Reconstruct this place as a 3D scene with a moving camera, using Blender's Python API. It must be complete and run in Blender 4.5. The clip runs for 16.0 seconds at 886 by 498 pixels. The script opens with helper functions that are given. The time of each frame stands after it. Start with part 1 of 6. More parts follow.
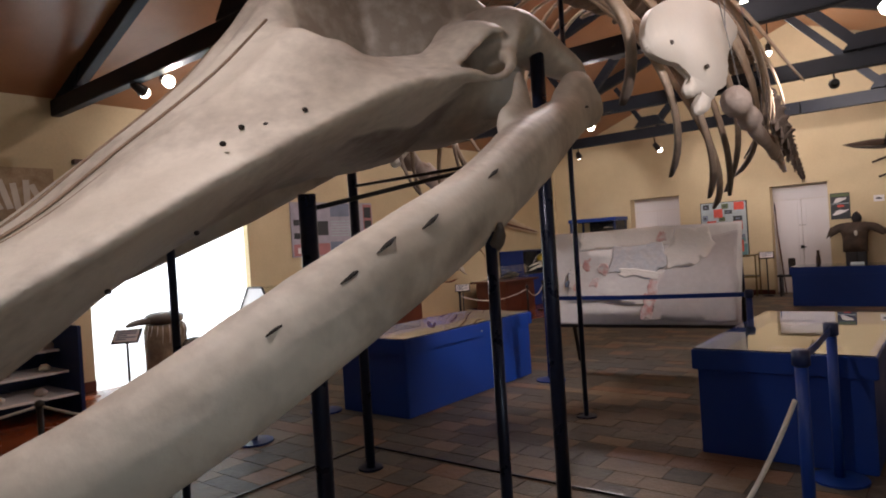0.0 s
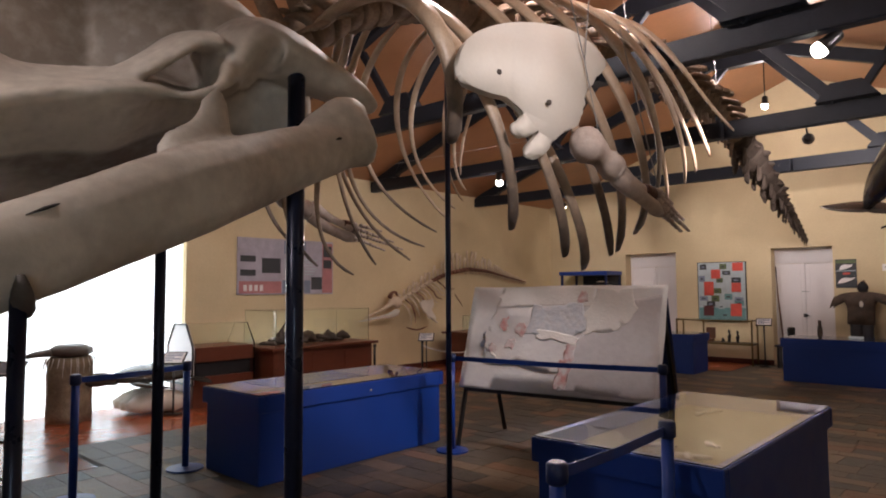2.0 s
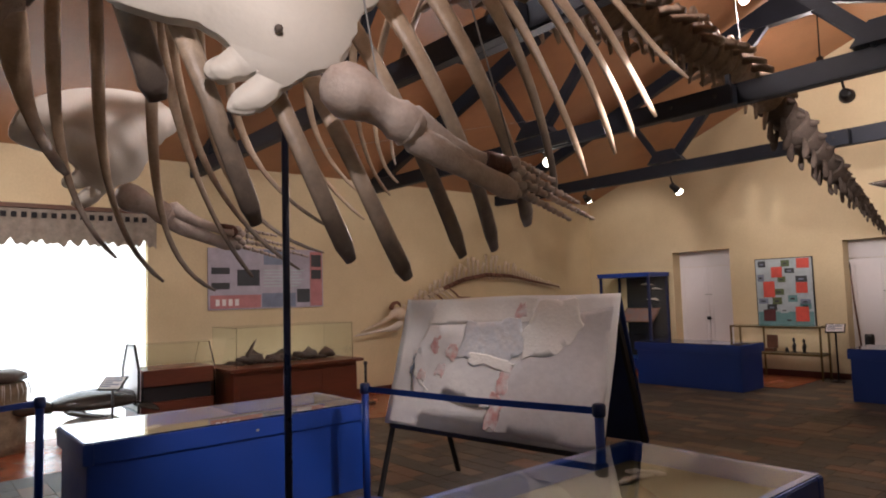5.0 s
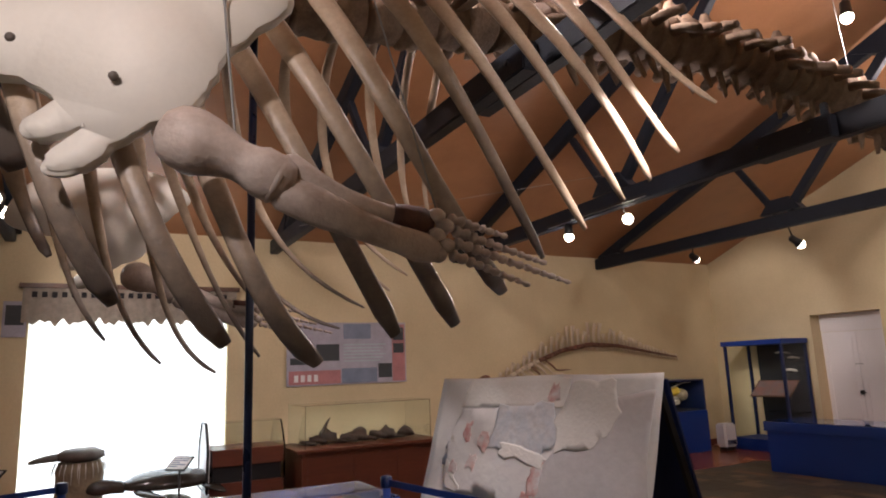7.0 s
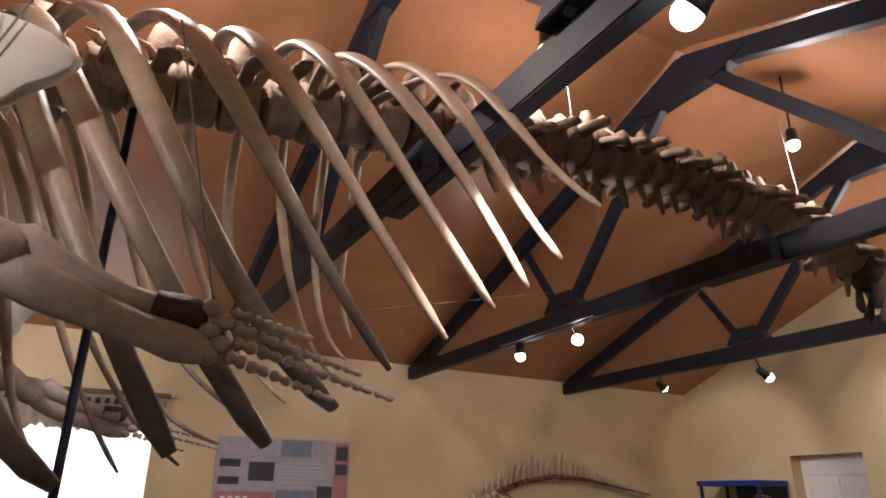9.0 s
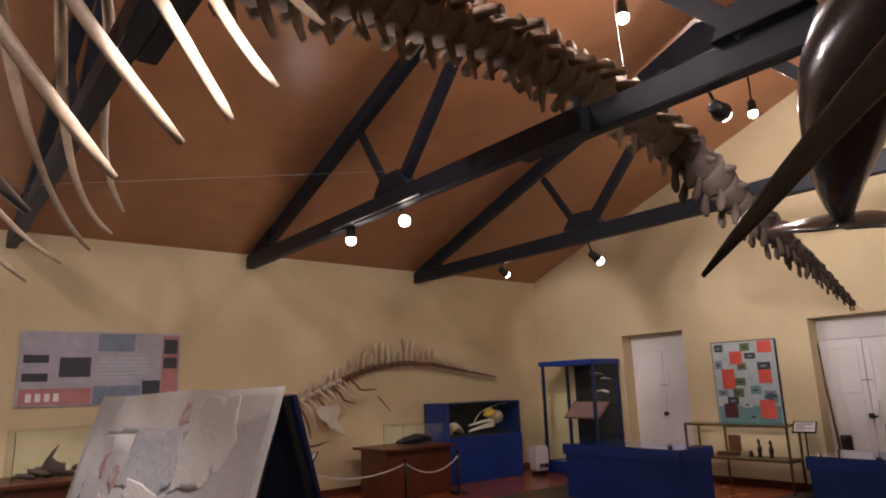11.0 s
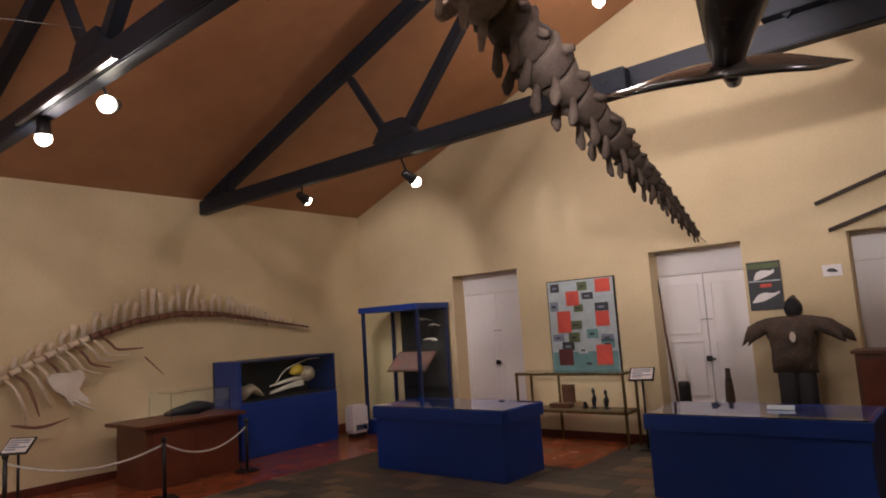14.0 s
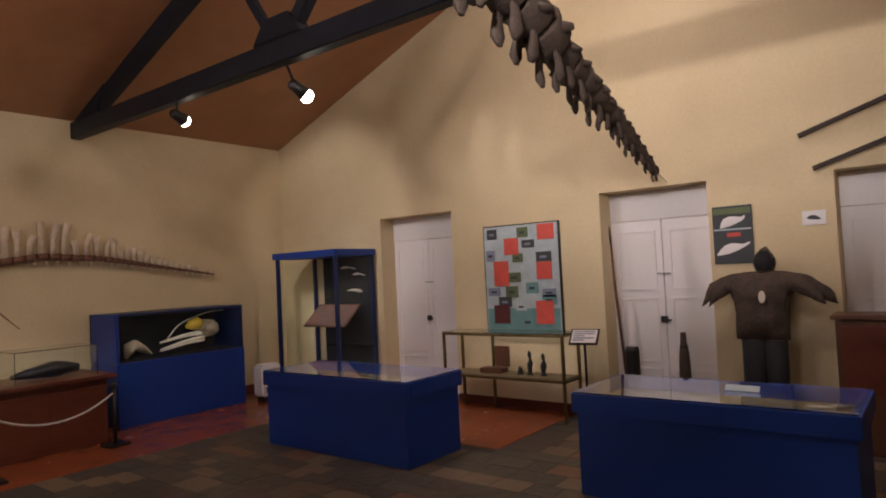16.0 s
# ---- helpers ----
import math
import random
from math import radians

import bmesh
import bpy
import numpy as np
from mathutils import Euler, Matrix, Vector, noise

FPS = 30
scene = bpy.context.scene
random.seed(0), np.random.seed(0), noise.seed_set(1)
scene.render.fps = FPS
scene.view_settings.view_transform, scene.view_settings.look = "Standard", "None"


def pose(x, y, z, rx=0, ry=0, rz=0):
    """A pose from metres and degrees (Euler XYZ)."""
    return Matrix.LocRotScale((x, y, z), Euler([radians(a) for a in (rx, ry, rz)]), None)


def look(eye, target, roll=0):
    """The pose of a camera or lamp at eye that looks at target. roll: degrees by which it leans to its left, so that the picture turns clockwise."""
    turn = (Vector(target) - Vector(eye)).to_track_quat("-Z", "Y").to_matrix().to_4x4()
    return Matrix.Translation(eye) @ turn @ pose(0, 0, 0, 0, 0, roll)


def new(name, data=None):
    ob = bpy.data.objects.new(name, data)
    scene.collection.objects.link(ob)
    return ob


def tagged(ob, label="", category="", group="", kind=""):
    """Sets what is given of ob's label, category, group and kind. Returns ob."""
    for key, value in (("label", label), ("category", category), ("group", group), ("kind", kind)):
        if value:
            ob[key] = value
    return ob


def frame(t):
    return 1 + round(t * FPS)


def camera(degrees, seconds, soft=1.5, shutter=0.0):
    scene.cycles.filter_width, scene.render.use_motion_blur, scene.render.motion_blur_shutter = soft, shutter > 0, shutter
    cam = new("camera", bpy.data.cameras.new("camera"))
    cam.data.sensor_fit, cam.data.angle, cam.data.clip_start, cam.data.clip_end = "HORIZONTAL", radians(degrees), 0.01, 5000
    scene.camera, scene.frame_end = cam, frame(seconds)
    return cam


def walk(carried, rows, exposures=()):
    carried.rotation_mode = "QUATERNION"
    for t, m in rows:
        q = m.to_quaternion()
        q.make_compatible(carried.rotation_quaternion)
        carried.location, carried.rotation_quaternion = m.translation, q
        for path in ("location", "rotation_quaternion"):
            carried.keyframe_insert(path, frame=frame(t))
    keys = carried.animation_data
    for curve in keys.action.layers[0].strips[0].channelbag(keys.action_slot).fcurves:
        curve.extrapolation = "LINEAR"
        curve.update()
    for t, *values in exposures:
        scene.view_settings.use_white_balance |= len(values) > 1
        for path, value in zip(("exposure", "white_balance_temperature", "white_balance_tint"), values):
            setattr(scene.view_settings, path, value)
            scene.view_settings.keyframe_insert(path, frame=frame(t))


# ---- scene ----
cam = camera(68.5, 16.0, soft=1.9)
PATH = [
    (0, (1.837, 1.205, 1.58), (0.587, 2.767, 1.57), -3.7),
    (0.5, (2.081, 1.539, 1.582), (0.749, 3.03, 1.607), -3.9),
    (1, (2.202, 1.861, 1.588), (0.839, 3.323, 1.656), -1.7),
    (1.5, (2.353, 2.222, 1.586), (1.011, 3.701, 1.698), -1.0),
    (2, (2.535, 2.633, 1.604), (1.194, 4.111, 1.729), -0.3),
    (2.5, (2.546, 2.942, 1.593), (1.18, 4.398, 1.711), 0.5),
    (3, (2.557, 3.311, 1.559), (1.194, 4.77, 1.67), -0.2),
    (5.5, (2.73, 4.909, 1.666), (1.151, 6.125, 1.835), -1.8),
    (6, (2.737, 5.173, 1.66), (1.1, 6.305, 1.862), -1.7),
    (6.5, (2.79, 5.464, 1.677), (1.076, 6.463, 1.933), -1.6),
    (7, (2.726, 5.678, 1.7), (0.992, 6.604, 2.065), -2.2),
    (7.5, (2.647, 5.895, 1.749), (0.936, 6.705, 2.394), -3.1),
    (8, (2.71, 6.073, 1.766), (0.969, 6.644, 2.568), 0.8),
    (8.5, (2.727, 6.285, 1.796), (0.956, 6.805, 2.567), 1.4),
    (9, (2.694, 6.431, 1.726), (1.049, 7.32, 2.436), 0.6),
    (9.5, (2.873, 6.55, 1.687), (1.309, 7.661, 2.251), -1.5),
    (12, (2.348, 7.875, 1.587), (0.845, 9.149, 1.93), -2.0),
    (12.5, (2.162, 8.189, 1.62), (0.743, 9.567, 1.909), -3.5),
    (13, (2.012, 8.582, 1.663), (0.668, 10.039, 1.929), -3.9),
    (13.5, (1.879, 8.861, 1.682), (0.552, 10.336, 1.931), -4.5),
    (14, (1.757, 9.173, 1.656), (0.497, 10.708, 1.89), -3.7),
    (14.5, (1.729, 9.652, 1.664), (0.501, 11.218, 1.866), -3.4),
    (15, (1.545, 9.993, 1.655), (0.32, 11.566, 1.812), -2.8),
    (15.5, (1.499, 10.37, 1.613), (0.282, 11.955, 1.706), -2.8),
    (16, (1.428, 10.692, 1.662), (0.207, 12.275, 1.731), -2.8),
]
walk(cam, [(t, look(eye, target, roll)) for t, eye, target, roll in PATH])

# ---- light ----
world = bpy.data.worlds.new("world")
scene.world = world
world.use_nodes = True
sky = world.node_tree.nodes.new("ShaderNodeTexSky")
sky.sky_type, sky.sun_disc = "NISHITA", False
sky.sun_elevation, sky.sun_rotation = radians(40), radians(250)
world.node_tree.links.new(sky.outputs[0], world.node_tree.nodes["Background"].inputs[0])
world.node_tree.nodes["Background"].inputs[1].default_value = 0.1


def lamp(kind, name, m, energy, colour, size, extra=0.0):
    data = bpy.data.lights.new(name, kind)
    data.energy, data.color = energy, colour
    if kind == "AREA":
        data.shape, data.size, data.size_y = "RECTANGLE", size, extra
    elif kind == "SPOT":
        data.shadow_soft_size, data.spot_size, data.spot_blend = size, radians(extra), 0.6
    else:
        data.shadow_soft_size = size
    ob = new(name, data)
    ob.matrix_world = m
    return ob


WARM = (1.0, 0.872, 0.875)
# daylight in the curtained opening of the long wall
lamp("AREA", "window_daylight", pose(-7.42, 6.1, 1.3, 0, -90, 0), 50, (0.86, 0.93, 1.0), 2.5, 2.35)

# cool fill on the jaw from an unseen, added east wall window, beside the start of the walk
lamp("AREA", "added_east_fill", pose(5.2, 0.3, 1.65, 0, 90, 0), 24, (0.78, 0.89, 1.0), 1.5, 1.9)

# spot lamps of the tracks, five of them added: place, aim, watts, cone
SPOTS = [
    ((-3.885, 11.09, 3.37), (0, 0, 0), 36, 0),
    ((-2.86, 11.15, 3.37), (1.6, 7.0, 1.4), 120, 120),
    ((-4.69, 14.36, 3.35), (-5.7, 17.4, 2.45), 105, 62),
    ((-2.96, 14.5, 3.28), (-1.7, 17.4, 0.9), 78, 120),
    ((0.57, 11.45, 3.42), (-0.7, 17.4, 3.7), 380, 54),
    ((-4.47, 4.75, 3.45), (-1.2, 4.0, 2.2), 60, 110),
    ((-5.0, 4.75, 3.45), (-6.8, 8.5, 1.8), 95, 130),
    ((-0.72, 9.2, 5.1), (0, 0, 0), 115, 0),
    ((-0.55, 6.4, 4.85), (0, 0, 0), 185, 0),
    ((-0.68, 12.25, 5.08), (0, 0, 0), 95, 0),
    ((-1.0, 15.4, 4.98), (0, 0, 0), 85, 0),
    # five unseen lamps, added to brighten shoulder blade, skull and walls
    ((2.4, 4.7, 3.37), (0.45, 5.7, 2.8), 160, 46),
    ((0.25, 1.5, 3.4), (-0.2, 2.7, 1.7), 100, 104),
    ((3.3, 11.1, 3.37), (-6.9, 12.6, 1.4), 170, 50),
    ((3.2, 7.9, 3.37), (-5.2, 8.2, 1.5), 130, 56),
    ((3.4, 14.3, 3.37), (-3.0, 17.4, 1.4), 70, 60),
    ((1.42, 8.15, 3.42), (-2.3, 7.1, 0.25), 480, 34),
]

# ---- materials ----


def mat(name, colour, rough=0.6, vary=0.25, scale=3.0, fine=60.0, bump=0.15, metal=0.0, second=None, stain=0.35, stretch=(1, 1, 1), spec=0.5, island=0, coat=0.0):
    """Procedural paint, wood, bone or stone: two scales of colour change and fine relief. island: 1 varies by object, 2 by loose piece."""
    m = bpy.data.materials.new(name)
    m.use_nodes = True
    nt = m.node_tree
    n, l = nt.nodes, nt.links
    bsdf = n["Principled BSDF"]
    geo = n.new("ShaderNodeNewGeometry")
    mapping = n.new("ShaderNodeMapping")
    mapping.inputs["Scale"].default_value = stretch
    l.new(geo.outputs["Position"], mapping.inputs["Vector"])
    big = n.new("ShaderNodeTexNoise")
    big.inputs["Scale"].default_value, big.inputs["Detail"].default_value, big.inputs["Roughness"].default_value = scale, 5, 0.6
    small = n.new("ShaderNodeTexNoise")
    small.inputs["Scale"].default_value, small.inputs["Detail"].default_value = fine, 3
    for node in (big, small):
        l.new(mapping.outputs[0], node.inputs["Vector"])
    ramp = n.new("ShaderNodeValToRGB")
    ramp.color_ramp.elements[0].position, ramp.color_ramp.elements[1].position = 0.5 - 0.5 * stain, 0.5 + 0.5 * stain
    dark = second or tuple(c * (1 - vary) for c in colour)
    ramp.color_ramp.elements[0].color, ramp.color_ramp.elements[1].color = (*dark, 1), (*colour, 1)
    l.new(big.outputs["Fac"], ramp.inputs["Fac"])
    hsv = n.new("ShaderNodeHueSaturation")
    l.new(ramp.outputs["Color"], hsv.inputs["Color"])
    rng = n.new("ShaderNodeMapRange")
    rng.inputs["To Min"].default_value, rng.inputs["To Max"].default_value = 1 - vary * 0.6, 1 + vary * 0.6
    l.new(small.outputs["Fac"], rng.inputs["Value"])
    l.new(rng.outputs[0], hsv.inputs["Value"])
    l.new(hsv.outputs[0], bsdf.inputs["Base Color"])
    if island:
        src = n.new("ShaderNodeObjectInfo") if island == 1 else geo
        rnd = src.outputs["Random" if island == 1 else "Random Per Island"]
        pick = n.new("ShaderNodeValToRGB")
        els = pick.color_ramp.elements
        pick.color_ramp.interpolation = "CONSTANT"
        for pos, c in ((0.15, (0.13, 0.092, 0.058)), (0.32, (0.055, 0.057, 0.047)), (0.5, (0.235, 0.17, 0.105)), (0.66, (0.085, 0.083, 0.066)), (0.8, (0.24, 0.12, 0.06)), (0.9, (0.07, 0.055, 0.045))):
            e = els.new(pos)
            e.color = (*(0.95 * v for v in c), 1)
        els[0].color, els[-1].color = (0.05, 0.048, 0.042, 1), (0.095, 0.08, 0.056, 1)
        l.new(rnd, pick.inputs["Fac"])
        mix = n.new("ShaderNodeMix")
        mix.data_type, mix.blend_type = "RGBA", "MIX"
        mix.inputs["Factor"].default_value = 0.6
        l.new(hsv.outputs[0], mix.inputs["A"])
        l.new(pick.outputs[0], mix.inputs["B"])
        l.new(mix.outputs["Result"], bsdf.inputs["Base Color"])
    rr = n.new("ShaderNodeMapRange")
    rr.inputs["To Min"].default_value, rr.inputs["To Max"].default_value = max(rough - 0.12, 0.03), min(rough + 0.12, 1)
    l.new(big.outputs["Fac"], rr.inputs["Value"])
    l.new(rr.outputs[0], bsdf.inputs["Roughness"])
    bsdf.inputs["Metallic"].default_value = metal
    bsdf.inputs["Specular IOR Level"].default_value = spec
    bsdf.inputs["Coat Weight"].default_value = coat
    if bump:
        bp = n.new("ShaderNodeBump")
        bp.inputs["Strength"].default_value, bp.inputs["Distance"].default_value = bump, 0.02
        add = n.new("ShaderNodeMath")
        l.new(big.outputs["Fac"], add.inputs[0])
        l.new(small.outputs["Fac"], add.inputs[1])
        l.new(add.outputs[0], bp.inputs["Height"])
        l.new(bp.outputs[0], bsdf.inputs["Normal"])
    return m


def glass(name, tint=(0.96, 1.0, 0.98), rough=0.0):
    m = bpy.data.materials.new(name)
    m.use_nodes = True
    b = m.node_tree.nodes["Principled BSDF"]
    b.inputs["Base Color"].default_value = (*tint, 1)
    b.inputs["Roughness"].default_value, b.inputs["IOR"].default_value = rough, 1.45
    b.inputs["Transmission Weight"].default_value = 1.0
    return m


def glow(name, colour, strength):
    m = bpy.data.materials.new(name)
    m.use_nodes = True
    b = m.node_tree.nodes["Principled BSDF"]
    b.inputs["Base Color"].default_value = (*colour, 1)
    b.inputs["Emission Color"].default_value = (*colour, 1)
    b.inputs["Emission Strength"].default_value = strength
    return m


WALL = mat("wall_paint", (0.73, 0.605, 0.375), 0.75, 0.13, 0.9, 30, 0.12, second=(0.58, 0.46, 0.27), stain=0.6)
CEIL = mat("ceiling_board", (0.46, 0.22, 0.105), 0.34, 0.3, 2.0, 90, 0.06, second=(0.31, 0.135, 0.06), stain=0.7)
TRUSS = mat("dark_truss_paint", (0.016, 0.020, 0.030), 0.5, 0.35, 4, 50, 0.12, spec=0.3)
SLATE1 = mat("slate_piece", (0.20, 0.155, 0.11), 0.5, 0.75, 11, 45, 0.35, spec=0.3, island=1)
SLATE2 = mat("slate_field", (0.20, 0.155, 0.11), 0.5, 0.75, 11, 45, 0.35, spec=0.3, island=2)
MORTAR = mat("mortar", (0.075, 0.062, 0.048), 0.9, 0.3, 8, 70, 0.2)
TERRA = mat("polished_red_cement", (0.36, 0.095, 0.035), 0.24, 0.25, 2.2, 35, 0.04, second=(0.26, 0.065, 0.025), stain=0.8)
SKIRT = mat("red_baseboard_paint", (0.12, 0.03, 0.018), 0.4, 0.2, 5, 60, 0.05)
BLUE = mat("blue_gloss_paint", (0.005, 0.040, 0.26), 0.42, 0.12, 2.5, 70, 0.0, second=(0.004, 0.033, 0.215), stain=0.8)
NAVY = mat("navy_blue", (0.006, 0.018, 0.085), 0.4, 0.2, 3, 60, 0.05)
BONE = mat("white_bone", (0.82, 0.755, 0.655), 0.58, 0.10, 1.8, 22, 0.16, second=(0.52, 0.455, 0.37), stain=0.5)
SCAPM = mat("chalk_white_bone", (0.74, 0.70, 0.63), 0.6, 0.06, 3, 45, 0.06, second=(0.68, 0.62, 0.53), stain=0.7)
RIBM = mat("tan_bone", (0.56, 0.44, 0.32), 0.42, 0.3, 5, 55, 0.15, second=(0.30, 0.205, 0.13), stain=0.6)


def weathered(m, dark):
    """Blends a dark colour in where the bone's own darkening value is high, broken up by noise."""
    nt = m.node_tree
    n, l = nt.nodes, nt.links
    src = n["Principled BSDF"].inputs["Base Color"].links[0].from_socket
    tone = n.new("ShaderNodeAttribute")
    tone.attribute_name = "darkening"
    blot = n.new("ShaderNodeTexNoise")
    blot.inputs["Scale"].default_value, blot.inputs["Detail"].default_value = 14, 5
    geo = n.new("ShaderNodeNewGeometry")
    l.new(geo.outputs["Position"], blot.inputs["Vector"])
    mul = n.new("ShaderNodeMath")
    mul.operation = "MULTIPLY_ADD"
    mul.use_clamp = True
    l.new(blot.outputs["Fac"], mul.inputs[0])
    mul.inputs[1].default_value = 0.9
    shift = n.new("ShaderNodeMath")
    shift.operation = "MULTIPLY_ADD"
    l.new(tone.outputs["Fac"], shift.inputs[0])
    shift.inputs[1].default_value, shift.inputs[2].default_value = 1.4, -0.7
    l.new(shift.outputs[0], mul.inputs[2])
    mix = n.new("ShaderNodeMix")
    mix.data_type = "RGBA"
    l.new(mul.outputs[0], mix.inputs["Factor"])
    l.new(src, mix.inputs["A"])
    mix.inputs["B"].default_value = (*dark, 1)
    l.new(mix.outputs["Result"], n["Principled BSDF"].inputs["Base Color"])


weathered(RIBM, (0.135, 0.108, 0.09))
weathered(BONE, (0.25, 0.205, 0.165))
# near-black colour for the shade inside nerve holes and slots
HOLE = mat("hole_shade", (0.03, 0.024, 0.02), 0.9, 0.3, 20, 90, 0.2)
RIBEND = mat("dark_rib_end", (0.12, 0.096, 0.078), 0.6, 0.35, 6, 50, 0.15)
SPINEM = mat("brown_bone", (0.36, 0.265, 0.19), 0.8, 0.4, 9, 50, 0.4, second=(0.19, 0.13, 0.092), stain=0.5, spec=0.15)
# spine bone again, darkened because the tail's lit side faces away
TAIL_SHADE = mat("shaded_brown_bone", (0.135, 0.105, 0.085), 0.8, 0.4, 9, 50, 0.4, second=(0.075, 0.055, 0.044), stain=0.5, spec=0.15)
LIMBM = mat("greyish_bone", (0.58, 0.49, 0.43), 0.6, 0.2, 8, 60, 0.2, second=(0.34, 0.265, 0.22), stain=0.45)
STAINED = mat("red_brown_stained_bone", (0.10, 0.035, 0.022), 0.5, 0.4, 12, 60, 0.2)
POLE = mat("dark_blue_steel", (0.012, 0.018, 0.045), 0.3, 0.2, 6, 80, 0.03, metal=0.3)
BLACK = mat("black_steel", (0.015, 0.014, 0.014), 0.35, 0.3, 6, 80, 0.03)
WOOD = mat("red_brown_wood", (0.16, 0.045, 0.022), 0.38, 0.35, 3, 40, 0.06, stretch=(1, 0.15, 1), second=(0.085, 0.022, 0.012), stain=0.7)
WOODV = mat("brown_wood", (0.14, 0.06, 0.03), 0.45, 0.35, 3, 40, 0.06, stretch=(1, 1, 0.15))
WHITE = mat("white_door_paint", (0.82, 0.79, 0.78), 0.45, 0.07, 2, 50, 0.05, second=(0.76, 0.72, 0.71), stain=0.8)
PAPER = mat("wrinkled_paper", (0.88, 0.87, 0.85), 0.85, 0.05, 4, 18, 0.16, second=(0.74, 0.73, 0.73), stain=0.5)
CLOTH = mat("white_rope", (0.7, 0.66, 0.6), 0.9, 0.2, 20, 200, 0.3)
LEATHER = mat("brown_oilskin", (0.10, 0.066, 0.045), 0.7, 0.5, 9, 40, 0.6)
DARK = mat("black_cloth", (0.012, 0.011, 0.013), 0.8, 0.3, 8, 80, 0.2)
GLASS = glass("clear_glass")
THINGLASS = glass("thin_case_glass")
THINGLASS.node_tree.nodes["Principled BSDF"].inputs["IOR"].default_value = 1.16
BRASS = mat("tarnished_brass", (0.22, 0.15, 0.06), 0.4, 0.4, 8, 60, 0.05, metal=0.8)
WIRE = mat("dull_wire", (0.22, 0.21, 0.2), 0.6, 0.2, 10, 80, 0.0)
CHROME = mat("worn_steel", (0.45, 0.44, 0.42), 0.3, 0.2, 10, 80, 0.03, metal=1.0)
GLOSSY = mat("glossy_black_skin", (0.05, 0.042, 0.035), 0.2, 0.3, 3, 40, 0.04, second=(0.025, 0.021, 0.019), stain=0.6)
BULB = glow("lit_bulb", (1.0, 0.9, 0.72), 22.0)
SHADOWBOX = mat("black_display_cloth", (0.012, 0.013, 0.015), 0.7, 0.3, 6, 60, 0.1)


def tint(name, c, rough=0.6):
    return mat(name, c, rough, 0.22, 6, 60, 0.04)


RED = tint("coral_red_print", (0.72, 0.10, 0.07))
PINK = tint("pink_print", (0.52, 0.22, 0.22))
TEAL = tint("teal_print", (0.16, 0.33, 0.33))
LILAC = tint("lilac_print", (0.48, 0.45, 0.52))
GREYB = tint("grey_blue_print", (0.23, 0.27, 0.36))
PALE = tint("pale_blue_print", (0.50, 0.58, 0.60))
PHOTO = tint("dark_photo_print", (0.05, 0.055, 0.06))
GREENP = tint("green_photo_print", (0.12, 0.16, 0.07))
MAROON = tint("maroon_print", (0.10, 0.02, 0.02))
YELL = tint("yellow_plastic", (0.62, 0.42, 0.04))

# ---- shapes ----


def box(bm, x0, x1, y0, y1, z0, z1, bevel=0.0):
    tmp = bmesh.new()
    bmesh.ops.create_cube(tmp, size=1)
    for v in tmp.verts:
        v.co = Vector(((x0 + x1) / 2 + v.co.x * (x1 - x0), (y0 + y1) / 2 + v.co.y * (y1 - y0), (z0 + z1) / 2 + v.co.z * (z1 - z0)))
    if bevel:
        bmesh.ops.bevel(tmp, geom=list(tmp.edges), offset=bevel, segments=2, affect="EDGES")
    join(bm, tmp)
    return bm


def join(bm, tmp):
    me = bpy.data.meshes.new("tmp")
    tmp.to_mesh(me)
    tmp.free()
    bm.from_mesh(me)
    bpy.data.meshes.remove(me)


def B(*a, bevel=0.0):
    return box(bmesh.new(), *a, bevel=bevel)


def ring_frames(pts):
    pts = [Vector(p) for p in pts]
    tang = [(pts[min(i + 1, len(pts) - 1)] - pts[max(i - 1, 0)]).normalized() for i in range(len(pts))]
    side = tang[0].cross(Vector((0.05, 0.1, 1)))
    if side.length < 1e-3:
        side = tang[0].cross(Vector((1, 0, 0)))
    out = []
    for p, t in zip(pts, tang):
        side = (side - t * side.dot(t)).normalized()
        out.append((p, side, t.cross(side)))
    return out


def tube(bm, pts, radii, n=10, squash=1.0, wobble=0.0, twist=None, seed=0):
    """A closed tube along pts; radii one each or one for all; squash thins it across its second axis; twist: a fixed wide axis."""
    rnd = random.Random(seed)
    frames = ring_frames(pts)
    if not hasattr(radii, "__len__"):
        radii = [radii] * len(frames)
    rings = []
    for (p, s, u), r in zip(frames, radii):
        if twist is not None:
            t = s.cross(u)
            s = Vector(twist) - t * Vector(twist).dot(t)
            s.normalize()
            u = t.cross(s)
        ring = []
        for k in range(n):
            a = 2 * math.pi * k / n
            q = r * (1 + wobble * rnd.uniform(-1, 1))
            ring.append(bm.verts.new(p + s * math.cos(a) * q + u * math.sin(a) * q * squash))
        rings.append(ring)
    for a, b in zip(rings, rings[1:]):
        for k in range(n):
            bm.faces.new((a[k], a[(k + 1) % n], b[(k + 1) % n], b[k]))
    bm.faces.new(rings[0][::-1])
    bm.faces.new(rings[-1])
    return bm


def spline(ctrl, n):
    """Catmull-Rom through ctrl (tuples of any length), n samples."""
    P = [np.array(c, float) for c in ctrl]
    P = [2 * P[0] - P[1], *P, 2 * P[-1] - P[-2]]
    out = []
    for i in range(n):
        f = i / (n - 1) * (len(P) - 3)
        k = min(int(f), len(P) - 4)
        t = f - k
        a, b, c, d = P[k:k + 4]
        out.append(tuple(0.5 * (2 * b + (c - a) * t + (2 * a - 5 * b + 4 * c - d) * t * t + (3 * b - a - 3 * c + d) * t ** 3)))
    return out


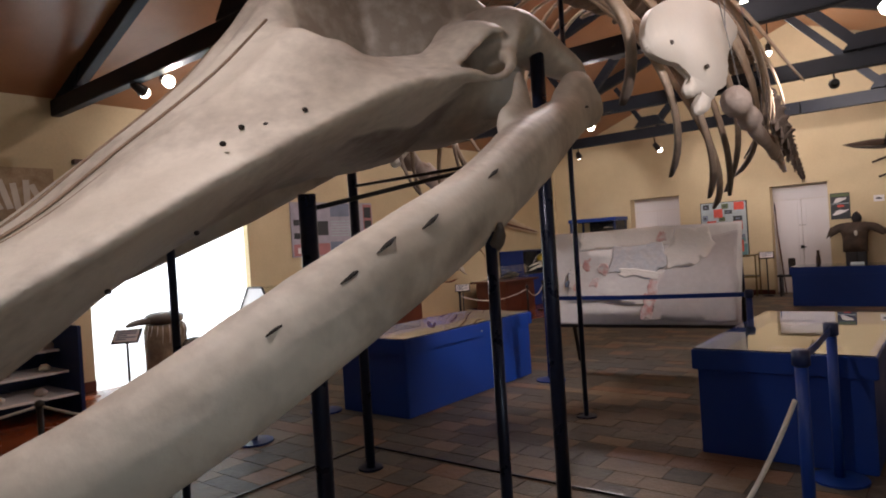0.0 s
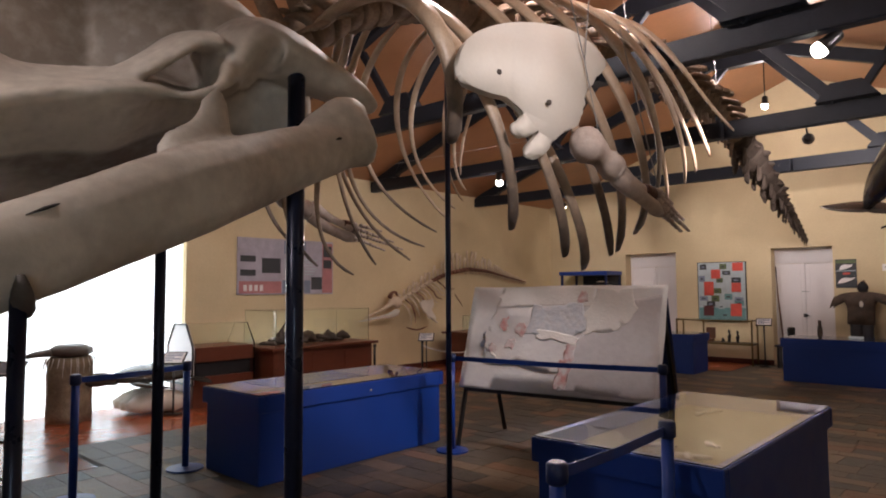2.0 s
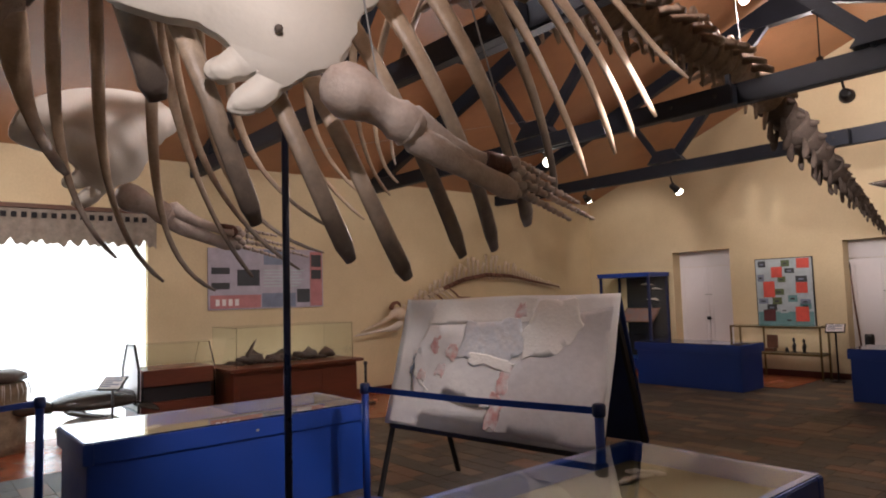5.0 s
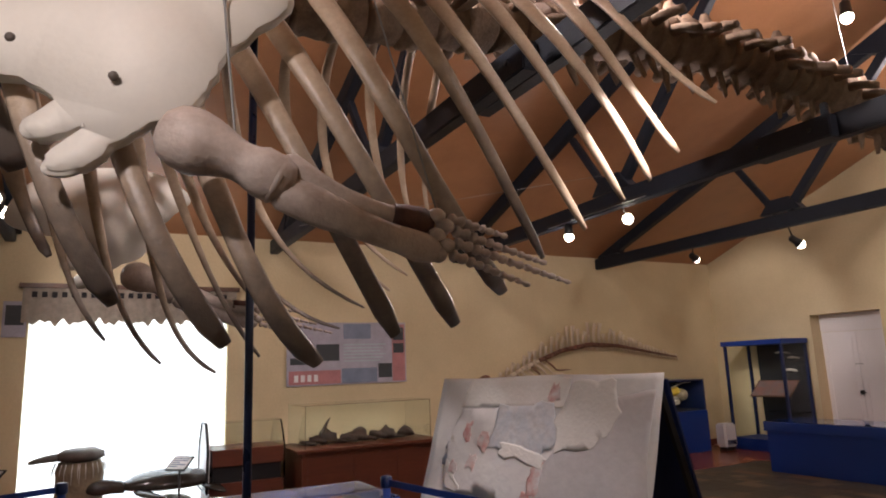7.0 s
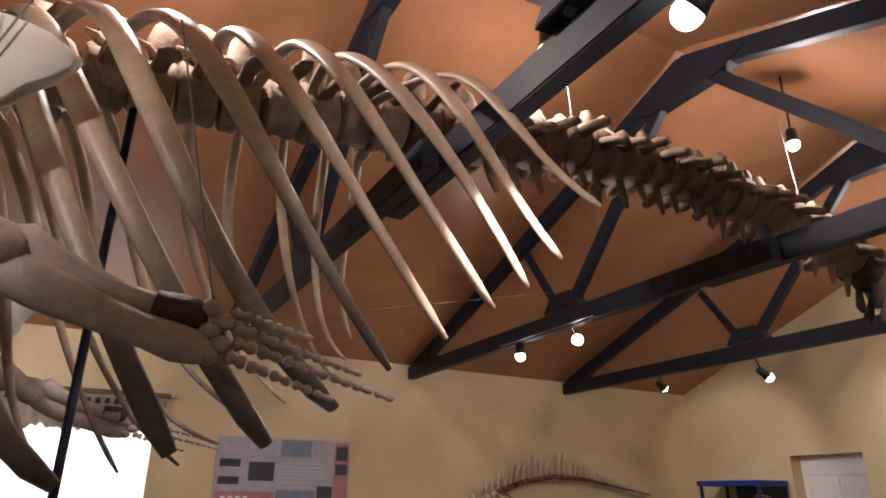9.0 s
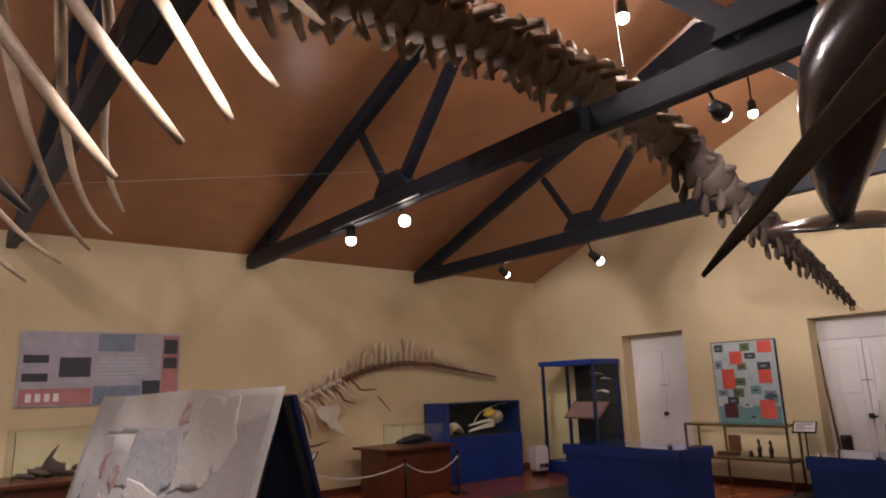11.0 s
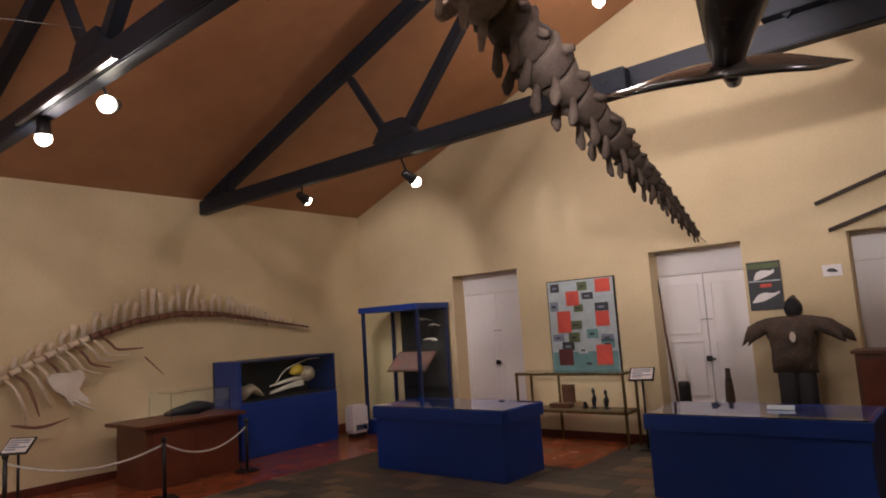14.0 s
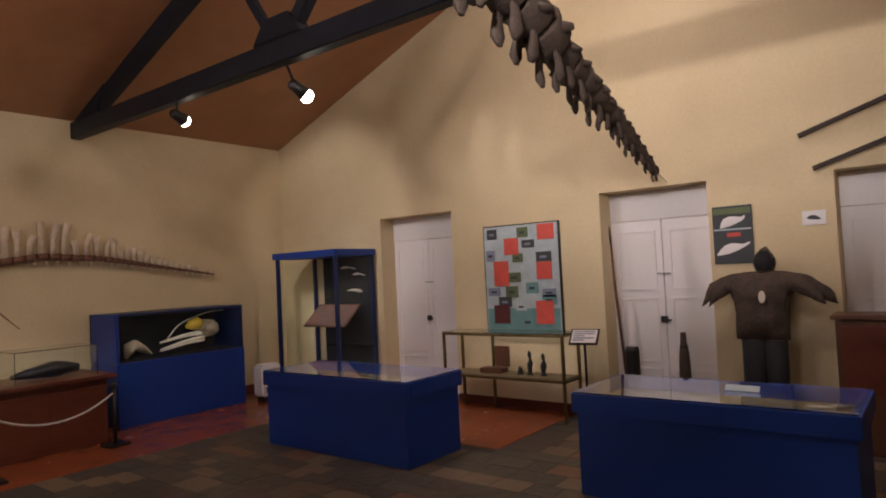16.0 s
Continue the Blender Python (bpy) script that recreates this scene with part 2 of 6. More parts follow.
def cyl(bm, p0, p1, r0, r1=None, n=12):
    return tube(bm, [p0, tuple((np.array(p0) + np.array(p1)) / 2), p1], [r0, (r0 + (r1 or r0)) / 2, r1 or r0], n)


def slab(bm, outline, origin, ux, uy, thick, bevel=0.0):
    """A flat piece from a 2-D outline in the plane (ux, uy), thick along its normal on both sides."""
    tmp = bmesh.new()
    o, ux, uy = Vector(origin), Vector(ux).normalized(), Vector(uy).normalized()
    nn = ux.cross(uy).normalized()
    top = [tmp.verts.new(o + ux * a + uy * b + nn * thick / 2) for a, b in outline]
    low = [tmp.verts.new(o + ux * a + uy * b - nn * thick / 2) for a, b in outline]
    f = [tmp.faces.new(top), tmp.faces.new(low[::-1])]
    k = len(top)
    for i in range(k):
        tmp.faces.new((top[i], low[i], low[(i + 1) % k], top[(i + 1) % k]))
    if bevel:
        bmesh.ops.bevel(tmp, geom=[e for face in f for e in face.edges], offset=bevel, segments=2, affect="EDGES")
    bmesh.ops.triangulate(tmp, faces=[q for q in tmp.faces if len(q.verts) > 4])
    bmesh.ops.recalc_face_normals(tmp, faces=tmp.faces)
    join(bm, tmp)
    return bm


def thing(name, loc, label, category, rz=0.0, group="", kind=""):
    ob = new(name)
    ob.matrix_world = pose(*loc, 0, 0, rz)
    ob["base"] = [v for row in ob.matrix_world for v in row]
    return tagged(ob, label, category, group, kind)


def base_of(ob):
    v = list(ob["base"])
    return Matrix([v[i * 4:i * 4 + 4] for i in range(4)])


def finish(ob, bm, material, smooth):
    bmesh.ops.recalc_face_normals(bm, faces=bm.faces)
    for f in bm.faces:
        f.smooth = smooth and len(f.verts) < 5
    me = ob.data
    bm.to_mesh(me)
    bm.free()
    me.materials.append(material)


def part(name, bm, material, parent, label="", smooth=False, local=False):
    """Links bm, given in the world (or in the parent's own space), as one mesh under a thing or a part."""
    if not local:
        bmesh.ops.transform(bm, matrix=base_of(parent).inverted(), verts=bm.verts)
    ob = new(name, bpy.data.meshes.new(name))
    finish(ob, bm, material, smooth)
    ob.parent = parent
    ob["base"] = list(parent["base"])
    return tagged(ob, label)


def solid(name, bm, material, label="", category="", kind="", smooth=False, group=""):
    ob = new(name, bpy.data.meshes.new(name))
    finish(ob, bm, material, smooth)
    ob["base"] = [v for row in Matrix() for v in row]
    return tagged(ob, label, category, group, kind)

# ---- the hall ----
XL, XR, YG, YB = -7.0, 5.0, 17.4, -4.0
EAVE, RIDGE_X, RIDGE_Z = 3.74, -1.0, 6.0
SLOPE = (RIDGE_Z - EAVE) / (RIDGE_X - XL)


def roof_z(x):
    return RIDGE_Z - SLOPE * abs(x - RIDGE_X)


# long wall with the curtained opening
W0, W1, WZ = 4.9, 7.33, 2.62
bm = bmesh.new()
box(bm, XL - 0.4, XL, YB, W0, 0, EAVE)
box(bm, XL - 0.4, XL, W1, YG, 0, EAVE)
box(bm, XL - 0.4, XL, W0, W1, WZ, EAVE)
wall_west = solid("wall_west", bm, WALL, "cream-yellow plastered long wall with a curtained opening", "wall", "structure")
bm = bmesh.new()
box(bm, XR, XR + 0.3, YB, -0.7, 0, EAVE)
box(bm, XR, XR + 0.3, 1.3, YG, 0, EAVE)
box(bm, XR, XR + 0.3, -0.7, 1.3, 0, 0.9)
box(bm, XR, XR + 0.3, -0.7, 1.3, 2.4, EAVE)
solid("wall_east", bm, WALL, "cream-yellow plastered long wall opened for an added window", "wall", "structure")
# window added out of view, so the jaw gets its cool fill
win = thing("added_window", (XR + 0.1, 0.3, 0.9), "white-framed window added out of view to light the jaw", "window", kind="structure")
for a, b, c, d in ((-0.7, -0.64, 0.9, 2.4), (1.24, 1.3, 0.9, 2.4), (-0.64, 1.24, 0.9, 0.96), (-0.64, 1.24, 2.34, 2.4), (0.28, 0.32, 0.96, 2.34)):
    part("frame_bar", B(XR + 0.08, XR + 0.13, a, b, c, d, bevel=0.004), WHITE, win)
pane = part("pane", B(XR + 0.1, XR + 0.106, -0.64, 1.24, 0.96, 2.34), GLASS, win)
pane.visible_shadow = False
solid("wall_south", slab(bmesh.new(), [(XL, 0), (XR, 0), (XR, EAVE), (RIDGE_X, RIDGE_Z), (XL, EAVE)], (0, YB - 0.15, 0), (1, 0, 0), (0, 0, 1), 0.3), WALL, "cream-yellow plastered gable wall", "wall", "structure")
# gable wall with three door openings
OPEN = [(-4.84, -3.59, 2.44), (-1.55, -0.41, 2.435), (0.68, 1.95, 2.40)]
bm = bmesh.new()
xs = [XL]
for a, b, z in OPEN:
    box(bm, xs[-1], a, YG, YG + 0.45, 0, 2.44)
    if z < 2.44:
        box(bm, a, b, YG, YG + 0.45, z, 2.44)
    xs.append(b)
box(bm, xs[-1], XR, YG, YG + 0.45, 0, 2.44)
slab(bm, [(XL, 2.44), (XR, 2.44), (XR, EAVE), (RIDGE_X, RIDGE_Z), (XL, EAVE)], (0, YG + 0.225, 0), (1, 0, 0), (0, 0, 1), 0.45)
solid("wall_north", bm, WALL, "cream-yellow plastered gable wall with recessed doors", "wall", "structure")
solid("outer_wall", B(-6, 4, YG + 0.7, YG + 0.9, 0, 3), WALL, "plain wall that closes the door recesses", "wall", "structure")
# sloped boarded ceiling
bm = bmesh.new()
for sx in (-1, 1):
    x_e = XL if sx < 0 else XR

    tmp = bmesh.new()
    q = [(x_e, EAVE), (RIDGE_X, RIDGE_Z)]
    vs = [tmp.verts.new((x, y, z + dz)) for dz in (0.0, 0.12) for x, z in q for y in (YB, YG)]
    for f in ((0, 1, 3, 2), (4, 6, 7, 5), (0, 4, 5, 1), (2, 3, 7, 6), (0, 2, 6, 4), (1, 5, 7, 3)):
        tmp.faces.new([vs[i] for i in f])
    join(bm, tmp)
solid("ceiling", bm, CEIL, "sloping orange-brown boarded ceiling", "ceiling", "structure")

# floor: polished red strips and a slate field
SX = -4.95
solid("floor", B(XL, XR, YB, YG + 0.7, -0.15, -0.005), MORTAR, "mortar bed under the slate paving", "floor", "structure")
bm = bmesh.new()
box(bm, XL, SX, YB, YG + 0.5, -0.005, 0.0)
box(bm, SX, -3.9, YB, 5.0, -0.005, 0.0)
box(bm, SX, -1.95, 15.75, YG + 0.5, -0.005, 0.0)
solid("floor_border", bm, TERRA, "polished terracotta-red cement floor strip along the walls", "floor", "structure")
bm = bmesh.new()
box(bm, XL, XL + 0.02, YB, W0, 0, 0.13)
box(bm, XL, XL + 0.02, W1, YG - 0.02, 0, 0.10)
solid("baseboard", bm, SKIRT, "dark red painted skirting along the long wall", "baseboard", "structure")
bm = bmesh.new()
for a, b in ((XL, -4.84), (-3.59, -1.55), (-0.41, 0.68), (1.95, XR)):
    box(bm, a, b, YG - 0.02, YG, 0, 0.10)
solid("baseboard_north", bm, SKIRT, "dark red painted skirting along the gable wall", "baseboard", "structure")


# doors in the gable wall
def double_door(name, a, b, z, label):
    door = thing(name, ((a + b) / 2, YG + 0.3, 0), label, "door", kind="structure")
    y = YG + 0.27
    mid = (a + b) / 2
    part("transom_panel", B(a, b, y, y + 0.05, z - 0.32, z, bevel=0.004), WHITE, door)
    for s, (p, q) in (("l", (a, mid - 0.004)), ("r", (mid + 0.004, b))):
        leaf = part("door_leaf", B(p, q, y + 0.005, y + 0.05, 0.01, z - 0.325, bevel=0.004), WHITE, door)
        hh = z - 0.325
        for z0, z1 in ((0.12, 0.24 * hh), (0.27 * hh, 0.60 * hh), (0.64 * hh, 0.95 * hh)):
            bm = bmesh.new()
            for u0, u1, v0, v1 in ((p + .07, q - .07, z0, z0 + .02), (p + .07, q - .07, z1 - .02, z1), (p + .07, p + .09, z0 + .02, z1 - .02), (q - .09, q - .07, z0 + .02, z1 - .02)):
                box(bm, u0, u1, y - 0.007, y + 0.006, v0, v1)
            part("moulding", bm, WHITE, leaf)
    bm = B(mid - 0.05, mid + 0.02, y - 0.03, y + 0.006, 1.0, 1.07, bevel=0.006)
    cyl(bm, (mid + 0.0, y - 0.05, 1.03), (mid + 0.07, y - 0.05, 1.03), 0.012)
    part("lock", bm, BLACK, door, "black iron door lock")
    part("latch", B(mid - 0.07, mid + 0.07, y - 0.015, y + 0.006, 1.52, 1.535), CHROME, door)
    return door


double_door("door_1", *OPEN[0], "closed white panelled double door in a deep recess")
double_door("door_2", *OPEN[1], "closed white panelled double door in a deep recess")
double_door("door_3", *OPEN[2], "closed white panelled double door beside a brown cabinet")

# roof trusses
TRUSS_Y = [1.5, 4.7, 8.04, 11.16, 14.35]


def beam(bm, p, q, depth, width):
    """A straight timber of the truss between two points (x, z) of its plane, centred on y = 0."""
    p, q = Vector((p[0], 0, p[1])), Vector((q[0], 0, q[1]))
    d = (q - p).normalized()
    u = d.cross(Vector((0, 1, 0)))
    slab(bm, [(0, -depth / 2), ((q - p).length, -depth / 2), ((q - p).length, depth / 2), (0, depth / 2)], p, d, u, width, bevel=0.008)
    return bm


def truss(y):
    t = thing("roof_truss", (RIDGE_X, y, 3.55), "dark-painted timber roof truss with fan struts", "roof truss", group="roof trusses")
    # the tie is lapped near mid-span: its west half lies before its east half
    part("tie_beam", B(XL - RIDGE_X, 0.68, -0.125, -0.002, -0.04, 0.165, bevel=0.01), TRUSS, t, local=True)
    part("tie_beam", B(-0.12, XR - RIDGE_X, 0.002, 0.125, -0.03, 0.19, bevel=0.01), TRUSS, t, local=True)
    if y == TRUSS_Y[3]:
        part("splice_block", B(0.61, 0.66, -0.12, -0.07, 0.165, 0.27, bevel=0.006), TRUSS, t, local=True)
    for bx in (0.0, 0.5):
        part("bolt", cyl(bmesh.new(), (bx, -0.14, 0.07), (bx, -0.12, 0.07), 0.02, None, 8), BLACK, t, local=True)
    for s in (-1, 1):
        bm = beam(bmesh.new(), (s * 5.95, 0.14), (0, 2.26), 0.2, 0.12)
        part("rafter", bm, TRUSS, t, local=True)
        part("strut", beam(bmesh.new(), (s * 1.95, 0.21), (s * 0.3, 2.0), 0.13, 0.1), TRUSS, t, local=True)
        part("short_strut", beam(bmesh.new(), (s * 2.15, 0.21), (s * 2.75, 1.1), 0.09, 0.07), TRUSS, t, local=True)
        part("gusset", slab(bmesh.new(), [(-0.32, 0), (0.32, 0), (0.16, 0.2), (-0.16, 0.2)], (s * 2.05, 0, 0.2), (1, 0, 0), (0, 0, 1), 0.17, bevel=0.006), TRUSS, t, local=True)
        part("gusset", slab(bmesh.new(), [(-0.1, 0), (0.55, 0), (0.75, 0.3), (0.0, 0.02)], (s * -5.95 if s > 0 else -5.95, 0, 0.2), (1, 0, 0), (0, 0, 1), 0.155), TRUSS, t, local=True) if s < 0 else None
    part("ridge_gusset", slab(bmesh.new(), [(-0.75, -0.3), (-0.45, -0.42), (0.45, -0.42), (0.75, -0.3), (0, 0)], (0, 0, 2.33), (1, 0, 0), (0, 0, 1), 0.15), TRUSS, t, local=True)
    return t


for y in TRUSS_Y:
    truss(y)

# curtain, valance and rod of the opening
CURT = bpy.data.materials.new("sheer_curtain")
CURT.use_nodes = True
nt = CURT.node_tree
pb = nt.nodes["Principled BSDF"]
pb.inputs["Base Color"].default_value, pb.inputs["Roughness"].default_value = (0.85, 0.87, 0.88, 1), 0.9
tr = nt.nodes.new("ShaderNodeBsdfTranslucent")
tr.inputs["Color"].default_value = (0.9, 0.93, 0.95, 1)
mx = nt.nodes.new("ShaderNodeMixShader")
mx.inputs[0].default_value = 0.75
nt.links.new(pb.outputs[0], mx.inputs[1])
nt.links.new(tr.outputs[0], mx.inputs[2])
nt.links.new(mx.outputs[0], nt.nodes["Material Output"].inputs["Surface"])


def drape(y0, y1, z0, z1, x, amp, n, ragged=0.0):
    bm = bmesh.new()
    rows = []
    for j in range(8):
        f = j / 7
        row = []
        for i in range(n + 1):
            y = y0 + (y1 - y0) * i / n
            w = amp * (math.sin(i * 0.9) + 0.5 * math.sin(i * 0.37 + 1)) * (0.6 + 0.6 * f)
            zz = z1 - (z1 - z0 - (ragged * noise.noise((i * 0.35, 3, 1)) if ragged else 0)) * f
            row.append(bm.verts.new((x + w, y, zz)))
        rows.append(row)
    for a, b in zip(rows, rows[1:]):
        for i in range(n):
            bm.faces.new((a[i], a[i + 1], b[i + 1], b[i]))
    return bm


curtain = thing("curtain", (-7.1, 6.1, 0), "bright sheer white curtain hanging before a daylit opening", "curtain")
part("curtain_cloth", drape(W0, W1, 0.03, WZ, -7.1, 0.018, 90), CURT, curtain, smooth=True)
VAL = mat("lace_valance", (0.36, 0.31, 0.25), 0.9, 0.3, 12, 90, 0.3)
valance = thing("valance", (-6.92, 6.1, 2.9), "grey-brown lace valance on a wooden rail over the curtain", "valance")
part("valance_cloth", drape(W0 - 0.08, W1 + 0.1, 2.48, 2.93, -6.93, 0.012, 90, 0.12), VAL, valance, smooth=True)
for i in range(22):
    yy = W0 + 0.02 + i * 0.11
    part("lace_square", B(-6.912, -6.907, yy, yy + 0.06, 2.80, 2.87), DARK, valance)
part("rail", B(-7.0, -6.9, W0 - 0.12, W1 + 0.14, 2.92, 2.98, bevel=0.006), WOODV, valance)
BACK = glow("bright_daylight", (0.86, 0.93, 1.0), 1.6)
solid("backdrop", B(-7.75, -7.7, 3.5, 8.8, -0.2, 3.6), BACK, "plain bright daylight beyond the curtain", "backdrop", "structure")


# spot lamps on the tie beams
def spot_lamp(p, aim, watts, cone, hang):
    t = thing("spot_lamp", (p[0], p[1], p[2]), "lit ceiling spot lamp in a small dark housing, from a set with added fills", "spot lamp", group="track spot lamps")
    d = (Vector(aim) - Vector(p)).normalized() if cone else Vector((0, 0, -1))
    P = Vector(p)
    part("housing", tube(bmesh.new(), [P - d * 0.17, P - d * 0.15, P - d * 0.05, P - d * 0.005], [0.03, 0.05, 0.055, 0.07], 16), BLACK, t, smooth=True)
    bm = bmesh.new()
    bmesh.ops.create_uvsphere(bm, u_segments=16, v_segments=10, radius=0.062)
    bmesh.ops.transform(bm, matrix=Matrix.Translation(P + d * 0.015), verts=bm.verts)
    part("bulb", bm, BULB, t, "glowing frosted bulb", smooth=True)
    up = P - d * 0.1
    near = min(TRUSS_Y, key=lambda v: abs(v - p[1]))
    part("stem", cyl(bmesh.new(), tuple(up), (up.x, near + (0.06 if up.x > -0.4 else -0.06) if hang < 3.7 else up.y, hang), 0.012), BLACK, t)
    if cone:
        lamp("SPOT", "spot_light", look(P + d * 0.09, P + d), watts, WARM, 0.06, cone)
    else:
        lamp("POINT", "bulb_light", pose(P.x, P.y, P.z - 0.1), watts, WARM, 0.06)


for p, aim, watts, cone in SPOTS:
    z_roof = roof_z(p[0])
    spot_lamp(p, aim, watts, cone, 3.6 if p[2] < 3.5 else z_roof)
solid("lamp_track", B(-4.2, -2.4, 10.98, 11.02, 3.52, 3.55), BLACK, "thin dark lamp track under a tie beam", "lamp track")

# ---- the whale skeleton ----
CX = -0.8
whale = thing("whale_skeleton", (CX, 8.0, 0.0), "mounted whale skeleton of pale and tan bones hung under the trusses", "whale skeleton")


def fused(ob, size, smooth=6):
    """Melts overlapping shapes into one bone surface."""
    m = ob.modifiers.new("fuse", "REMESH")
    m.mode, m.voxel_size, m.use_smooth_shade = "VOXEL", size, True
    k = ob.modifiers.new("soften", "SMOOTH")
    k.factor, k.iterations = 0.5, smooth
    bpy.context.view_layer.update()
    raw = ob.data
    ob.data = bpy.data.meshes.new_from_object(ob.evaluated_get(bpy.context.evaluated_depsgraph_get()))
    ob.modifiers.clear()
    bpy.data.meshes.remove(raw)
    if not ob.data.materials:
        ob.data.materials.append(BONE)
    for f in ob.data.polygons:
        f.use_smooth = True


def weather(ob, amount):
    """Writes the bone's darkening, 0 to 1, from a rule on each point of the hall."""
    tone = ob.data.attributes.new("darkening", "FLOAT", "POINT")
    m = base_of(ob)
    for v, w in zip(ob.data.vertices, tone.data):
        w.value = amount(m @ v.co)


def ramp01(v, a, b):
    return min(1.0, max(0.0, (v - a) / (b - a)))


def skull_mesh():
    # y, half width, ridge, hollow, rim, edge height, edge thickness, keel
    st = spline([(-0.6, 0.08, 0.45, 0.45, 0.43, 0.40, 0.04, 0.30), (0.5, 0.32, 0.98, 0.97, 0.94, 0.86, 0.05, 0.60), (1.4, 0.56, 1.42, 1.40, 1.36, 1.30, 0.06, 0.86),
                 (2.0, 0.66, 1.72, 1.70, 1.67, 1.62, 0.07, 1.21), (2.4, 0.72, 2.05, 2.01, 1.95, 1.85, 0.07, 1.49), (2.8, 0.78, 2.40, 2.33, 2.25, 2.06, 0.08, 1.71),
                 (3.08, 0.82, 2.72, 2.58, 2.47, 2.20, 0.08, 1.85), (3.20, 0.84, 2.88, 2.50, 2.52, 2.26, 0.08, 1.90), (3.32, 0.86, 3.02, 2.26, 2.48, 2.30, 0.08, 1.93), (3.45, 0.87, 3.12, 2.14, 2.49, 2.34, 0.08, 1.97), (3.66, 0.86, 3.20, 2.14, 2.54, 2.37, 0.08, 2.0), (3.82, 0.72, 3.22, 2.24, 2.60, 2.42, 0.08, 2.03), (4.1, 0.56, 3.18, 2.72, 2.66, 2.50, 0.10, 2.10)], 64)
    bm = bmesh.new()
    rings = []
    for y, w, top, dip, rim, ez, et, keel in st:
        half = [(0.0, top - 0.03), (0.09 * w, top), (0.17 * w, top - 0.02), (0.32 * w, dip + 0.2 * (top - dip)), (0.48 * w, dip), (0.63 * w, rim), (0.8 * w, rim * 0.45 + ez * 0.55 + 0.01), (0.94 * w, ez + 0.02), (w, ez - 0.15 * et), (0.985 * w, ez - 0.6 * et), (0.86 * w, ez - et - 0.02),
                (0.5 * w, (keel + ez) / 2 - 0.05), (0.18 * w, keel + 0.05), (0.0, keel)]
        prof = half + [(-q, z) for q, z in half[-2:0:-1]]
        rings.append([bm.verts.new((CX + q, y, z)) for q, z in prof])
    n = len(rings[0])
    for a, b in zip(rings, rings[1:]):
        for k in range(n):
            bm.faces.new((a[k], a[(k + 1) % n], b[(k + 1) % n], b[k]))
    bm.faces.new(rings[0])
    bm.faces.new(rings[-1][::-1])
    return bm


# seam stations: y, ridge height, hollow height, half width
SUT = [(0.5, 0.98, 0.97, 0.32), (1.4, 1.42, 1.40, 0.56), (2.0, 1.72, 1.70, 0.66), (2.4, 2.05, 2.01, 0.72), (2.8, 2.40, 2.33, 0.78), (3.08, 2.72, 2.58, 0.82)]
skull_bm = skull_mesh()
# braincase: a low vault that rises from the snout and falls to the neck
bm = bmesh.new()
rings = []
for y, w, top, low, mid in spline([(3.7, 0.26, 3.10, 2.2, 0.0), (3.95, 0.46, 3.17, 2.2, 0.02), (4.2, 0.62, 3.18, 2.18, 0.03), (4.45, 0.66, 3.05, 2.2, 0.02), (4.65, 0.58, 2.84, 2.26, 0.0), (4.82, 0.30, 2.68, 2.38, 0.0)], 14):
    ring = []
    for k in range(20):
        q = 2 * math.pi * k / 20
        cz, hz = (top + low) / 2, (top - low) / 2
        bumpy = 1 + 0.07 * noise.noise((math.cos(q) * 2, y * 3, math.sin(q) * 2))
        ring.append(bm.verts.new((CX + math.copysign(abs(math.cos(q)) ** 0.8, math.cos(q)) * w * bumpy, y, cz + math.sin(q) * hz * bumpy)))
    rings.append(ring)
for p0, p1 in zip(rings, rings[1:]):
    for k in range(20):
        bm.faces.new((p0[k], p0[(k + 1) % 20], p1[(k + 1) % 20], p1[k]))
bm.faces.new(rings[0][::-1])
bm.faces.new(rings[-1])
join(skull_bm, bm)


def blade(bm, ctrl, n=16):
    """A bone blade: control rows of centre, half width along a given axis, half thickness."""
    rows = spline(ctrl, n)
    rg = []
    for i, (x, y, z, ax, ay, az, wd, th) in enumerate(rows):
        c, axis = Vector((x, y, z)), Vector((ax, ay, az)).normalized()
        nx, pv = rows[min(i + 1, n - 1)], rows[max(i - 1, 0)]
        t = (Vector(nx[:3]) - Vector(pv[:3])).normalized()
        axis = (axis - t * axis.dot(t)).normalized()
        nn = t.cross(axis)
        rg.append([bm.verts.new(c + axis * math.cos(2 * math.pi * k / 14) * wd * (1 + 0.05 * noise.noise((x * 9, y * 9, k))) + nn * math.sin(2 * math.pi * k / 14) * th) for k in range(14)])
    for p0, p1 in zip(rg, rg[1:]):
        for k in range(14):
            bm.faces.new((p0[k], p0[(k + 1) % 14], p1[(k + 1) % 14], p1[k]))
    bm.faces.new(rg[0][::-1])
    bm.faces.new(rg[-1])
    return bm


